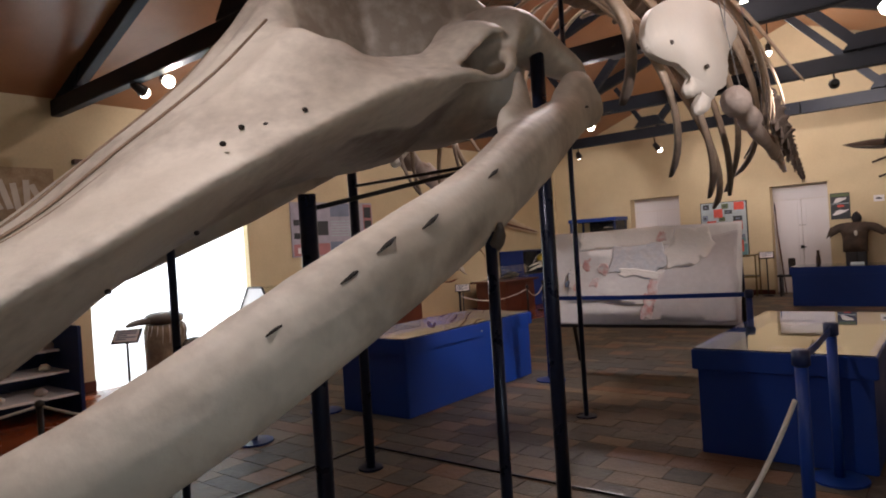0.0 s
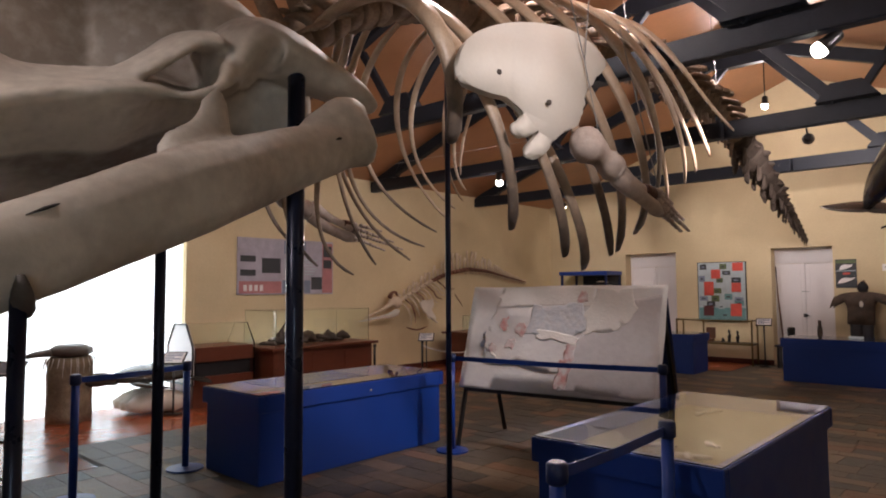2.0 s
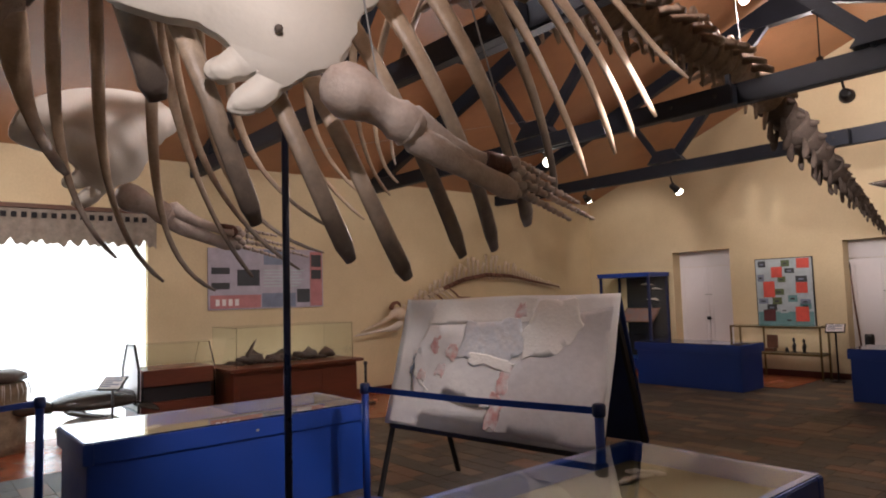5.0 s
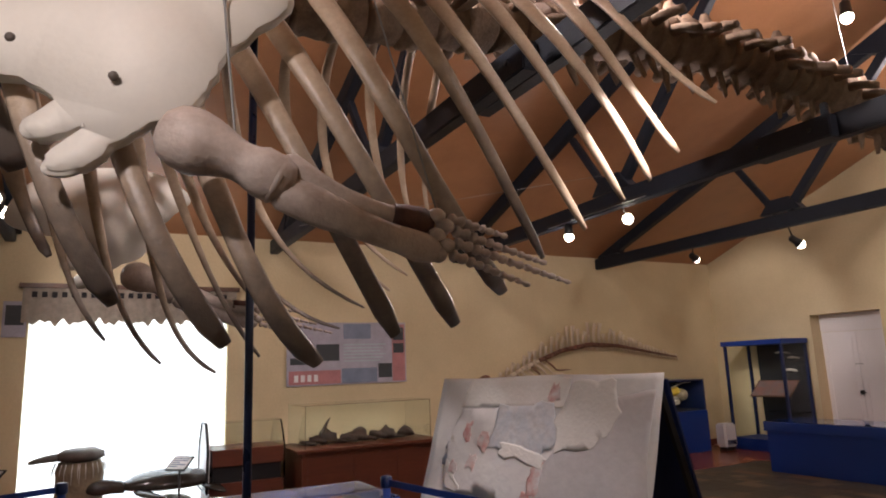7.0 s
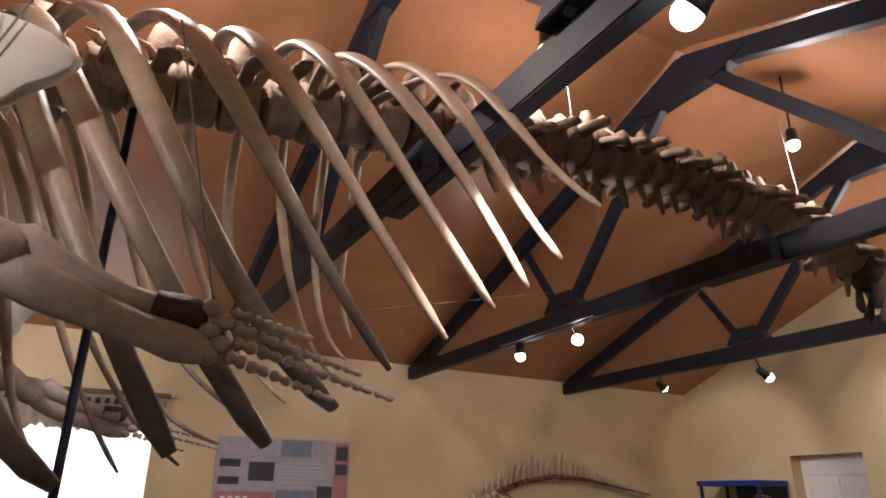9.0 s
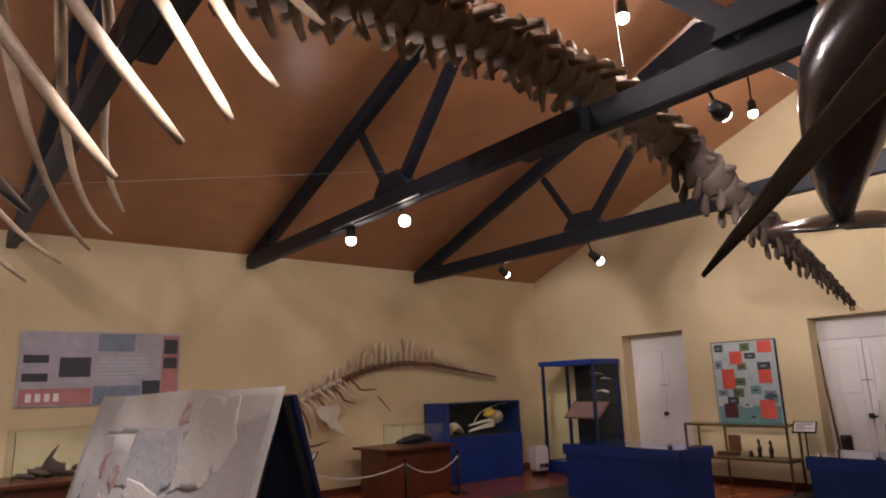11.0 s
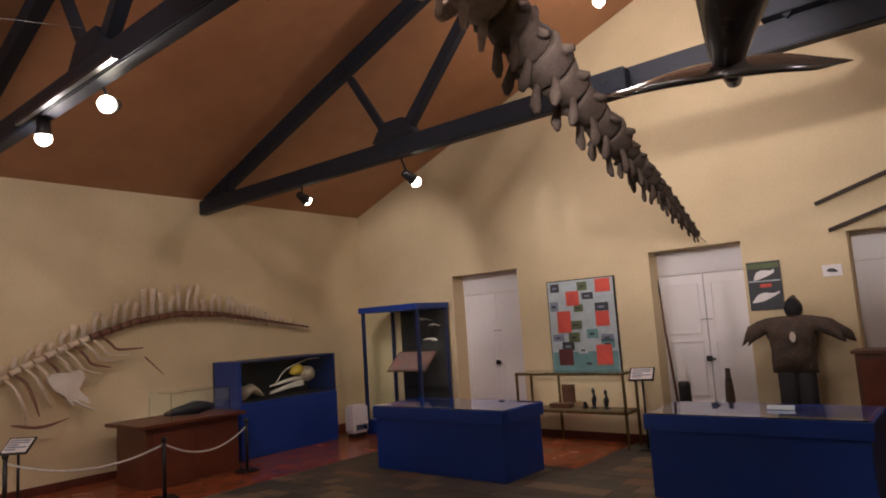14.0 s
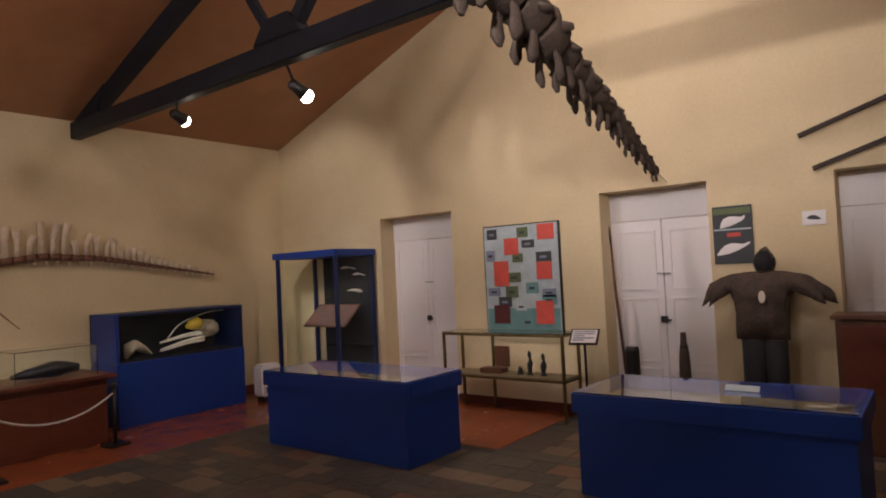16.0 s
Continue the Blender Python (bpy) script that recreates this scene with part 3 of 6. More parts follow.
for s in (-1, 1):
    # thick cheek arch over the jaw hinge, drawn out to a point behind
    blade(skull_bm, [(CX + s * 0.80, 4.03, 2.46, 1, 0, 0, 0.10, 0.05), (CX + s * 0.76, 4.08, 2.60, 1, 0, 0.1, 0.17, 0.09), (CX + s * 0.70, 4.20, 2.725, 1, 0, -0.2, 0.25, 0.135), (CX + s * 0.72, 4.38, 2.715, 1, 0, -0.3, 0.25, 0.13), (CX + s * 0.79, 4.56, 2.64, 1, 0, -0.3, 0.18, 0.10), (CX + s * 0.87, 4.70, 2.57, 1, 0, -0.2, 0.11, 0.07), (CX + s * 0.91, 4.80, 2.51, 1, 0, 0, 0.04, 0.03)], 22)
    # brow sheet rising over the eye socket to the arch
    blade(skull_bm, [(CX + s * 0.60, 3.50, 2.42, 1, 0, -0.3, 0.12, 0.04), (CX + s * 0.70, 3.64, 2.45, 1, 0, -0.3, 0.14, 0.04), (CX + s * 0.72, 3.78, 2.56, 1, 0, -0.3, 0.15, 0.035), (CX + s * 0.72, 3.90, 2.66, 1, 0, -0.3, 0.17, 0.04), (CX + s * 0.73, 4.00, 2.68, 1, 0, -0.3, 0.18, 0.05)], 14)
    # flat cheek plate in front of the socket, and the thin bar that closes it below
    blade(skull_bm, [(CX + s * 0.72, 3.42, 2.33, 1, 0, -0.3, 0.14, 0.04), (CX + s * 0.82, 3.58, 2.36, 1, 0, -0.2, 0.10, 0.035), (CX + s * 0.88, 3.70, 2.365, 1, 0, 0, 0.06, 0.03), (CX + s * 0.91, 3.77, 2.36, 1, 0, 0, 0.03, 0.02)], 12)
    blade(skull_bm, [(CX + s * 0.89, 3.72, 2.365, 0, 0, 1, 0.02, 0.02), (CX + s * 0.93, 3.80, 2.36, 0, 0, 1, 0.022, 0.02), (CX + s * 0.945, 3.89, 2.39, 0, 0, 1, 0.026, 0.022), (CX + s * 0.93, 3.97, 2.46, 0, 1, 0, 0.035, 0.03), (CX + s * 0.88, 4.02, 2.53, 0, 1, 0, 0.05, 0.04)], 12)
    blade(skull_bm, [(CX + s * 0.40, 4.12, 2.78, 0, 1, 0, 0.14, 0.08), (CX + s * 0.62, 4.14, 2.66, 0, 1, 0, 0.12, 0.10), (CX + s * 0.76, 4.16, 2.58, 0, 1, 0, 0.08, 0.09)], 8)
    tube(skull_bm, spline([(CX + s * 0.40, 4.42, 2.46), (CX + s * 0.56, 4.44, 2.40), (CX + s * 0.68, 4.42, 2.56)], 8), [0.12, 0.13, 0.12, 0.11, 0.1, 0.1, 0.09, 0.06], 10, 0.9, 0.14, None, 6)
skull = part("skull", skull_bm, BONE, whale, "long whitewashed skull with a smooth tapering snout", smooth=True)
fused(skull, 0.016, 5)


def skull_brown(p):
    """Browner in the hollow on either side of the crest, and scattered dirt."""
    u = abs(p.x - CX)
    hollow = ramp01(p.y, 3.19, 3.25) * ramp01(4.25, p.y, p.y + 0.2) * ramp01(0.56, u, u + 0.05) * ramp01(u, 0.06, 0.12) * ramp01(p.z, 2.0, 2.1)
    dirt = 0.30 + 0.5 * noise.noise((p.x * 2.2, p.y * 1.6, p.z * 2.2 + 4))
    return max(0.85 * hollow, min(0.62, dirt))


weather(skull, skull_brown)
for s in (-1, 1):
    for off in (0.12, 0.2):
        ctrl = []
        for i, (y, z, dip, w) in enumerate(SUT):
            q = off * (0.55 + 0.2 * i)
            ctrl.append((CX + s * q, y, z - 0.008 - max(0, (q - 0.17 * w) / (0.15 * w)) * 0.8 * (z - dip)))
        pts = spline(ctrl, 22)
        part("suture", tube(bmesh.new(), pts, 0.010, 6, 0.6), SPINEM, skull, "dark seam along the snout", smooth=True)
# nerve openings on the snout: dark beads stand for the shade inside them
for p in ((-0.26, 2.93, 2.27), (-0.09, 2.83, 2.13), (-0.46, 2.57, 1.69), (-0.36, 2.18, 1.50), (-0.2, 2.62, 2.06), (-0.16, 2.7, 2.07), (-0.14, 2.5, 1.98)):
    tmp = bmesh.new()
    bmesh.ops.create_uvsphere(tmp, u_segments=10, v_segments=8, radius=0.008)
    bmesh.ops.transform(tmp, matrix=Matrix.Translation(p) @ Matrix.Diagonal((1.2, 1.5, 1.2, 1)), verts=tmp.verts)
    part("nerve_opening", tmp, HOLE, skull, "small dark bead in place of a shaded hole in the snout", smooth=True)

JAW = [(0.19, 4.64, 2.33, 0.142), (0.19, 4.56, 2.30, 0.128), (0.20, 4.45, 2.25, 0.122), (0.24, 4.15, 2.13, 0.14), (0.31, 3.75, 1.965, 0.165), (0.36, 3.45, 1.83, 0.155), (0.40, 3.18, 1.71, 0.148), (0.44, 2.78, 1.56, 0.15),
       (0.44, 2.44, 1.42, 0.148), (0.40, 2.22, 1.31, 0.146), (0.34, 2.04, 1.21, 0.145), (0.22, 1.8, 1.08, 0.14), (-0.05, 1.4, 0.88, 0.13), (-0.4, 0.9, 0.66, 0.11), (-0.72, 0.5, 0.5, 0.08)]
for s in (1, -1):
    c = [(x if s > 0 else 2 * CX - x, y, z, r) for x, y, z, r in JAW]
    path = spline(c, 40)
    jaw_bm = tube(bmesh.new(), [p[:3] for p in path], [p[3] for p in path], 18, 0.82, 0.015, (0, 0.35, 1), 7)
    x0 = CX + s * 1.05
    pts = spline([(x0, 3.74, 1.99), (x0, 3.84, 2.19), (x0 - s * 0.02, 3.88, 2.38)], 8)
    tube(jaw_bm, pts, [0.10, 0.15, 0.15, 0.115, 0.085, 0.068, 0.055, 0.025], 12, 0.36, 0.02, (0, 1, 0), 8)
    # knuckle of the hinge
    x1 = CX + s * 0.99
    tube(jaw_bm, spline([(x1, 4.34, 2.24), (x1, 4.48, 2.33), (x1, 4.55, 2.36), (x1, 4.63, 2.375)], 8), [0.10, 0.12, 0.13, 0.14, 0.145, 0.148, 0.145, 0.13], 14, 0.62, 0.03, (0, 0, 1), 5)
    jaw = part("mandible", jaw_bm, BONE, whale, "thick bowed whitewashed lower jaw bone", smooth=True)
    fused(jaw, 0.014, 2)
    spot = Vector((CX + s * 1.31, 2.98, 1.60))
    weather(jaw, lambda p: max(0.68 * math.exp(-(((p.y - spot.y) / 0.2) ** 2 + ((p.z - spot.z + 0.45 * (spot.y - p.y)) / 0.06) ** 2)), min(0.5, 0.26 + 0.5 * noise.noise((p.x * 3, p.y * 2.1, p.z * 3)))))
    # darker disc gives the shade of the recess in the jaw's end
    part("joint_face", tube(bmesh.new(), [(CX + s * 0.99, 4.60, 2.36), (CX + s * 0.99, 4.648, 2.365), (CX + s * 0.99, 4.656, 2.365)], [0.06, 0.055, 0.02], 12, 0.6, 0.12, (0, 0, 1), 3), LIMBM, jaw, "rough brownish joint face standing for a shaded recess", smooth=True)
    # jaw slots are not cut: dark slivers give their inner shade
    for k, (x, y, z) in enumerate([(0.485, 3.23, 1.84), (0.54, 2.78, 1.66), (0.535, 2.58, 1.595), (0.53, 2.44, 1.52), (0.49, 2.22, 1.41), (0.43, 2.06, 1.31), (0.36, 1.95, 1.235), (0.305, 4.42, 2.27)]):
        xx = x if s > 0 else 2 * CX - x
        ln = 0.05 if k < 7 else 0.02
        bm = tube(bmesh.new(), [(xx - s * 0.015, y + ln, z + ln * 0.45), (xx, y, z), (xx + s * 0.002, y - ln, z - ln * 0.5)], [0.004, 0.011, 0.003], 8, 0.5)
        part("nerve_slot", bm, HOLE, jaw, "dark sliver in place of a shaded slot in the jaw bone", smooth=True)
# dark stain patch and cradle on the near jaw
part("jaw_cradle", tube(bmesh.new(), spline([(0.47, 3.19, 1.54), (0.525, 3.17, 1.59), (0.54, 3.16, 1.65)], 6), [0.02, 0.03, 0.03, 0.028, 0.02, 0.01], 8, 0.6), RIBEND, whale, "dark padded cradle under the jaw", smooth=True)

# spine
SPINE = [(CX, 4.75, 2.95), (CX, 5.2, 3.40), (CX, 6.0, 3.80), (CX, 7.0, 3.90), (CX, 8.0, 4.05), (CX, 9.4, 4.30), (CX, 10.6, 4.36), (CX, 11.7, 4.30), (CX, 12.6, 4.14), (CX + 0.02, 13.3, 3.90), (CX + 0.1, 14.1, 3.50), (CX + 0.08, 14.8, 3.28), (CX + 0.02, 15.4, 3.14), (CX, 16.1, 2.95), (CX, 16.7, 2.70), (CX, 17.1, 2.54)]


def spine_at(y):
    for a, b in zip(SPINE, SPINE[1:]):
        if a[1] <= y <= b[1]:
            f = (y - a[1]) / (b[1] - a[1])
            return np.array(a) * (1 - f) + np.array(b) * f
    return np.array(SPINE[-1])


def vertebra_mesh(kind):
    """A vertebra of unit length along y: drum, neural spine, side wings, and for the tail a chevron below."""
    rnd = random.Random(len(kind))
    bm = bmesh.new()
    tube(bm, [(0, -0.44, 0), (0, -0.36, 0), (0, 0, 0), (0, 0.36, 0), (0, 0.44, 0)], [0.52, 0.58, 0.50, 0.58, 0.52], 14, 0.92, 0.03, (1, 0, 0), 9)
    if kind == "trunk":
        tube(bm, [(0, 0.0, 0.35), (0, 0.08, 0.8), (0, 0.2, 1.1), (0, 0.26, 1.3)], [0.38, 0.34, 0.38, 0.26], 10, 0.26, 0.12, (0, 1, 0), 1)
        for s in (-1, 1):
            tube(bm, [(s * 0.3, 0, 0.12), (s * 0.8, 0.05, 0.16), (s * 1.25, 0.1, 0.12), (s * 1.5, 0.12, 0.08)], [0.22, 0.18, 0.26, 0.14], 8, 0.28, 0.06, (0, 1, 0), 2)
            tube(bm, [(s * 0.2, 0.1, 0.4), (s * 0.3, -0.25, 0.6), (s * 0.34, -0.5, 0.66)], [0.14, 0.12, 0.05], 6, 0.6, 0.05)
    elif kind == "loin":
        tube(bm, [(0, 0.0, 0.35), (0, 0.05, 0.52), (0, 0.15, 0.7), (0.02, 0.2, 0.82)], [0.38, 0.36, 0.38, 0.24], 10, 0.34, 0.22, (0, 1, 0), 1)
        for s in (-1, 1):
            tube(bm, [(s * 0.35, 0, 0), (s * 0.8, 0.02, -0.06), (s * 1.0, 0.04, -0.14), (s * 1.15, 0.05, -0.2)], [0.32, 0.28, 0.32, 0.2], 10, 0.34, 0.22, (0, 1, 0), 2)
        tube(bm, [(0, 0.42, -0.4), (0, 0.5, -0.75), (0, 0.62, -1.05)], [0.2, 0.18, 0.1], 8, 0.3, 0.05, (0, 1, 0), 3)
    else:
        tube(bm, [(0, 0, 0.36), (0, 0.06, 0.6), (0, 0.12, 0.78)], [0.3, 0.28, 0.16], 8, 0.4, 0.08, (0, 1, 0), 1)
        for s in (-1, 1):
            tube(bm, [(s * 0.4, 0, 0), (s * 0.58, 0.02, -0.04), (s * 0.74, 0.05, -0.06)], [0.24, 0.2, 0.1], 8, 0.45, 0.08, (0, 1, 0), 2)
            tube(bm, [(s * 0.2, 0.3, -0.38), (s * 0.24, 0.36, -0.66), (s * 0.24, 0.42, -0.94), (s * 0.2, 0.46, -1.12)], [0.13, 0.16, 0.2, 0.1], 8, 0.55, 0.06, (0, 1, 0), 4)
    bmesh.ops.recalc_face_normals(bm, faces=bm.faces)
    me = bpy.data.meshes.new("vertebra")
    for f in bm.faces:
        f.smooth = True
    bm.to_mesh(me)
    bm.free()
    me.materials.append(TAIL_SHADE if kind == "tail" else SPINEM)
    return me


VERT = {k: vertebra_mesh(k) for k in ("trunk", "loin", "tail")}
y = 4.85
inv = base_of(whale).inverted()
while y < 17.0:
    step = 0.13 if y < 5.5 else 0.235 if y < 8.2 else 0.215 if y < 12.5 else 0.25 if y < 14 else max(0.19, 0.31 * (18.3 - y) / 4.3)
    wide = 0.30 if y < 5.5 else 0.34 if y < 8.2 else 0.38 if y < 12.5 else 0.38 if y < 13.5 else 0.07 + 0.31 * (17.15 - y) / 3.65
    p, q = spine_at(y), spine_at(y + step)
    mid, d = (p + q) / 2, Vector(q - p)
    ob = new("vertebra", VERT["trunk" if y < 8.2 else "loin" if y < 13.0 else "tail"])
    ob.parent = whale
    ob["base"] = list(whale["base"])
    jit = random.Random(int(y * 100))
    ob.matrix_local = inv @ Matrix.Translation(mid) @ d.to_track_quat("Y", "Z").to_matrix().to_4x4() @ pose(0, 0, 0, jit.uniform(-5, 5), jit.uniform(-9, 9), jit.uniform(-5, 5)) @ Matrix.Diagonal((wide * jit.uniform(0.9, 1.08), d.length * 1.02, wide * jit.uniform(0.88, 1.1), 1))
    y += step

# ribs: heads on the spine, tips free; from the last to the first
TIPS = [(0.72, 8.29, 2.93), (0.55, 8.19, 2.72), (0.48, 8.05, 2.58), (0.45, 7.89, 2.47), (0.38, 7.70, 2.33), (0.34, 7.47, 2.19), (0.31, 7.26, 2.03), (0.28, 7.03, 1.89), (0.40, 6.70, 1.84), (0.36, 6.40, 1.74), (0.43, 6.06, 1.81), (0.28, 5.72, 1.96), (0.10, 5.40, 2.45)]
# head y, then the two handles of each rib's sweep
SWEEP = [(7.65, 0.10, 8.20, 4.35, 0.40, 7.86, 3.38), (7.52, 0.0, 7.79, 4.46, 0.62, 7.68, 3.06), (7.32, -0.08, 7.26, 4.42, 0.65, 7.60, 3.05), (6.98, 0.0, 7.10, 4.22, 0.88, 6.96, 3.12), (6.72, 0.08, 6.70, 4.14, 0.76, 6.80, 3.12),
         (6.2, 0.50, 6.50, 3.86, 1.05, 6.55, 2.76), (5.9, 0.22, 6.30, 4.10, 1.15, 6.30, 2.40), (5.75, 0.05, 5.95, 4.00, 0.98, 6.16, 2.62), (5.62, -0.10, 5.80, 4.02, 0.66, 6.12, 2.64), (5.46, -0.40, 5.98, 3.85, 0.84, 5.78, 2.12),
         (5.30, -0.2, 5.62, 3.80, 0.82, 5.5, 2.35), (5.15, -0.2, 5.35, 3.70, 0.75, 5.25, 2.55), (5.0, 0.0, 5.1, 3.55, 0.50, 5.1, 2.95)]


def rib(k, s):
    tip = np.array(TIPS[k])
    yh = SWEEP[k][0]
    head = spine_at(yh) + np.array((0.13, 0, 0.0))
    b1, b2 = np.array(SWEEP[k][1:4]), np.array(SWEEP[k][4:])
    f = k / 12
    pts, rad = [], []
    n = 30
    for i in range(n):
        t = i / (n - 1)
        p = (1 - t) ** 3 * head + 3 * t * (1 - t) ** 2 * b1 + 3 * t * t * (1 - t) * b2 + t ** 3 * tip
        if s < 0:
            p[0] = 2 * CX - p[0]
        pts.append(tuple(p))
        r = 0.034 + 0.020 * math.sin(math.pi * min(1, t * 1.3)) * (0.7 + 0.5 * f)
        if k >= 6:
            r += (0.006 if s > 0 else -0.012) * max(0, t - 0.45) / 0.5
        else:
            r *= 1 - 0.42 * max(0, t - 0.6) / 0.4
        if k == 12:
            r *= 1.45
        if s < 0:
            r *= 0.75 if k < 12 else 1
        rad.append(r * (0.62 if i in (0, n - 1) else 1))
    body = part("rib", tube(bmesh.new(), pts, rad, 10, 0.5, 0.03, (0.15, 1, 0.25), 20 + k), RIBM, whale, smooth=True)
    tone = body.data.attributes.new("darkening", "FLOAT", "POINT")
    # the rib grows darker from this share of its length to the tip
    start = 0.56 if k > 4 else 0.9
    for i, v in enumerate(tone.data):
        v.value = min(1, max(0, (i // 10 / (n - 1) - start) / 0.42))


for k in range(13):
    for s in (1, -1):
        rib(k, s)

# shoulder blades and flippers
def scapula(s):
    o = Vector((0.522, 5.662, 2.636))
    ux = Vector((0.265, 0.963, 0.042)).normalized()
    uy = Vector((-0.155, 0.0, 0.988)).normalized()
    out = spline([(-0.55, 0.14), (-0.48, 0.28), (-0.36, 0.38), (-0.12, 0.47), (0.18, 0.51), (0.40, 0.48), (0.60, 0.34), (0.42, 0.18), (0.33, 0.05), (0.29, -0.07), (0.20, -0.13), (0.08, -0.17), (0.02, -0.25), (-0.08, -0.32), (-0.16, -0.31), (-0.14, -0.25),
                  (-0.03, -0.15), (-0.13, -0.20), (-0.22, -0.19), (-0.22, -0.13), (-0.12, -0.08), (-0.2, 0.0), (-0.36, 0.02), (-0.51, 0.06), (-0.55, 0.10)], 90)
    if s < 0:
        o.x, ux.x, uy.x = 2 * CX - o.x, -ux.x, -uy.x
    return slab(bmesh.new(), out, o, ux, uy, 0.05, bevel=0.016)


def limb(s):
    m = (lambda p: p) if s > 0 else (lambda p: (2 * CX - p[0], *p[1:]))

    def bone(name, ctrl, rad, squash, parent, material=LIMBM, n=12, seed=1):
        pts = spline([m(c) for c in ctrl], len(rad) * 2 - 1)
        rr = [r[0] for r in spline([(r,) for r in rad], len(rad) * 2 - 1)]
        for end, nxt, r, at in ((pts[0], pts[1], rr[0], 0), (pts[-1], pts[-2], rr[-1], None)):
            a, d = Vector(end), (Vector(end) - Vector(nxt)).normalized()
            caps = [(a + d * r * 0.42, r * 0.72), (a + d * r * 0.6, r * 0.3)]
            if at == 0:
                pts, rr = [tuple(c[0]) for c in caps[::-1]] + list(pts), [c[1] for c in caps[::-1]] + list(rr)
            else:
                pts, rr = list(pts) + [tuple(c[0]) for c in caps], list(rr) + [c[1] for c in caps]
        return part(name, tube(bmesh.new(), pts, rr, n, squash, 0.05, (0, 0.2, 1), seed), material, parent, smooth=True)

    hum = bone("humerus", [(0.675, 5.86, 2.435), (0.69, 5.97, 2.405), (0.70, 6.07, 2.36), (0.71, 6.17, 2.32)], [0.098, 0.106, 0.084, 0.066, 0.084, 0.084], 0.9, whale, seed=2)
    bone("radius_bone", [(0.71, 6.18, 2.28), (0.74, 6.38, 2.20), (0.75, 6.56, 2.14), (0.74, 6.70, 2.11)], [0.062, 0.066, 0.056, 0.05, 0.05, 0.056, 0.045], 0.7, whale, seed=3)
    bone("ulna", [(0.69, 6.20, 2.36), (0.70, 6.36, 2.29), (0.71, 6.52, 2.24), (0.71, 6.66, 2.21)], [0.066, 0.05, 0.04, 0.036, 0.038, 0.044], 0.7, whale, seed=4)
    part("stained_end", tube(bmesh.new(), spline([m((0.715, 6.56, 2.235)), m((0.72, 6.64, 2.22)), m((0.72, 6.71, 2.215))], 5), [0.040, 0.046, 0.05, 0.048, 0.03], 10, 0.75, 0.08, (0, 0.2, 1), 5), STAINED, whale, "dark red-brown stained bone end", smooth=True)
    part("joint_ring", tube(bmesh.new(), [m((0.708, 6.145, 2.328)), m((0.709, 6.16, 2.322)), m((0.71, 6.175, 2.315))], [0.07, 0.092, 0.075], 14, 0.9, 0.06, (0, 0.2, 1), 8), LIMBM, hum, smooth=True)
    for k in range(5):
        part("wrist_bone", tube(bmesh.new(), spline([m((0.73, 6.69 + 0.035 * (k % 2), 2.24 - 0.035 * k)), m((0.735, 6.75 + 0.035 * (k % 2), 2.235 - 0.035 * k))], 4), [0.02, 0.034, 0.034, 0.018], 8, 0.8, 0.12, None, k), LIMBM, whale, smooth=True)
    # four fingers of short bones
    ends = [((0.72, 6.78, 2.235), (0.69, 7.05, 2.19)), ((0.73, 6.79, 2.19), (0.70, 7.22, 2.09)), ((0.735, 6.79, 2.145), (0.69, 7.34, 2.02)), ((0.74, 6.77, 2.10), (0.72, 7.12, 2.00))]
    for j, (a, b) in enumerate(ends):
        a, b = np.array(a), np.array(b)
        count = (4, 6, 7, 5)[j]
        for i in range(count):
            p, q = a + (b - a) * (i / count) , a + (b - a) * ((i + 0.86) / count)
            r = 0.025 * (1 - 0.6 * i / count)
            part("finger_bone", tube(bmesh.new(), [m(tuple(p)), m(tuple(p * .8 + q * .2)), m(tuple((p + q) / 2)), m(tuple(p * .2 + q * .8)), m(tuple(q))], [r * .85, r * 1.2, r * .6, r * 1.15, r * .8], 8, 0.75, 0.16, None, i), LIMBM, whale, smooth=True)
    return hum


for s in (1, -1):
    sc = part("scapula", scapula(s), SCAPM, whale, "broad fan-shaped chalk-white shoulder blade", smooth=True)
    # bolt holes drawn as dark beads, for the shade within
    for p in ((0.575, 5.68, 2.644), (0.45, 5.388, 2.774)):
        tmp = bmesh.new()
        bmesh.ops.create_uvsphere(tmp, u_segments=10, v_segments=8, radius=0.016)
        bmesh.ops.transform(tmp, matrix=Matrix.Translation((p[0] if s > 0 else 2 * CX - p[0], p[1], p[2])), verts=tmp.verts)
        part("bolt_hole", tmp, RIBEND, sc, smooth=True)
    limb(s)
# wires from the roof
for p, q in (((0.62, 6.0, 2.95), (0.3, 5.6, 5.4)), ((0.62, 6.0, 2.95), (0.5, 6.6, 5.3)), ((0.70, 6.03, 2.45), (0.62, 6.0, 2.95)), ((0.74, 6.72, 2.25), (0.6, 6.5, 3.3)), ((-0.8, 9.5, 4.3), (-0.9, 9.5, 5.9)), ((-0.8, 12.4, 4.2), (-0.9, 12.4, 5.9)), ((-0.8, 17.1, 2.54), (-0.78, 17.36, 2.46))):
    part("hanging_wire", cyl(bmesh.new(), p, q, 0.004, None, 6), WIRE, whale, "thin steel hanging wire")
part("stay_wire", cyl(bmesh.new(), (-2.18, 7.03, 2.85), (-2.95, 11.02, 3.93), 0.0025, None, 6), WIRE, whale, "thin steel stay wire between the ribs")


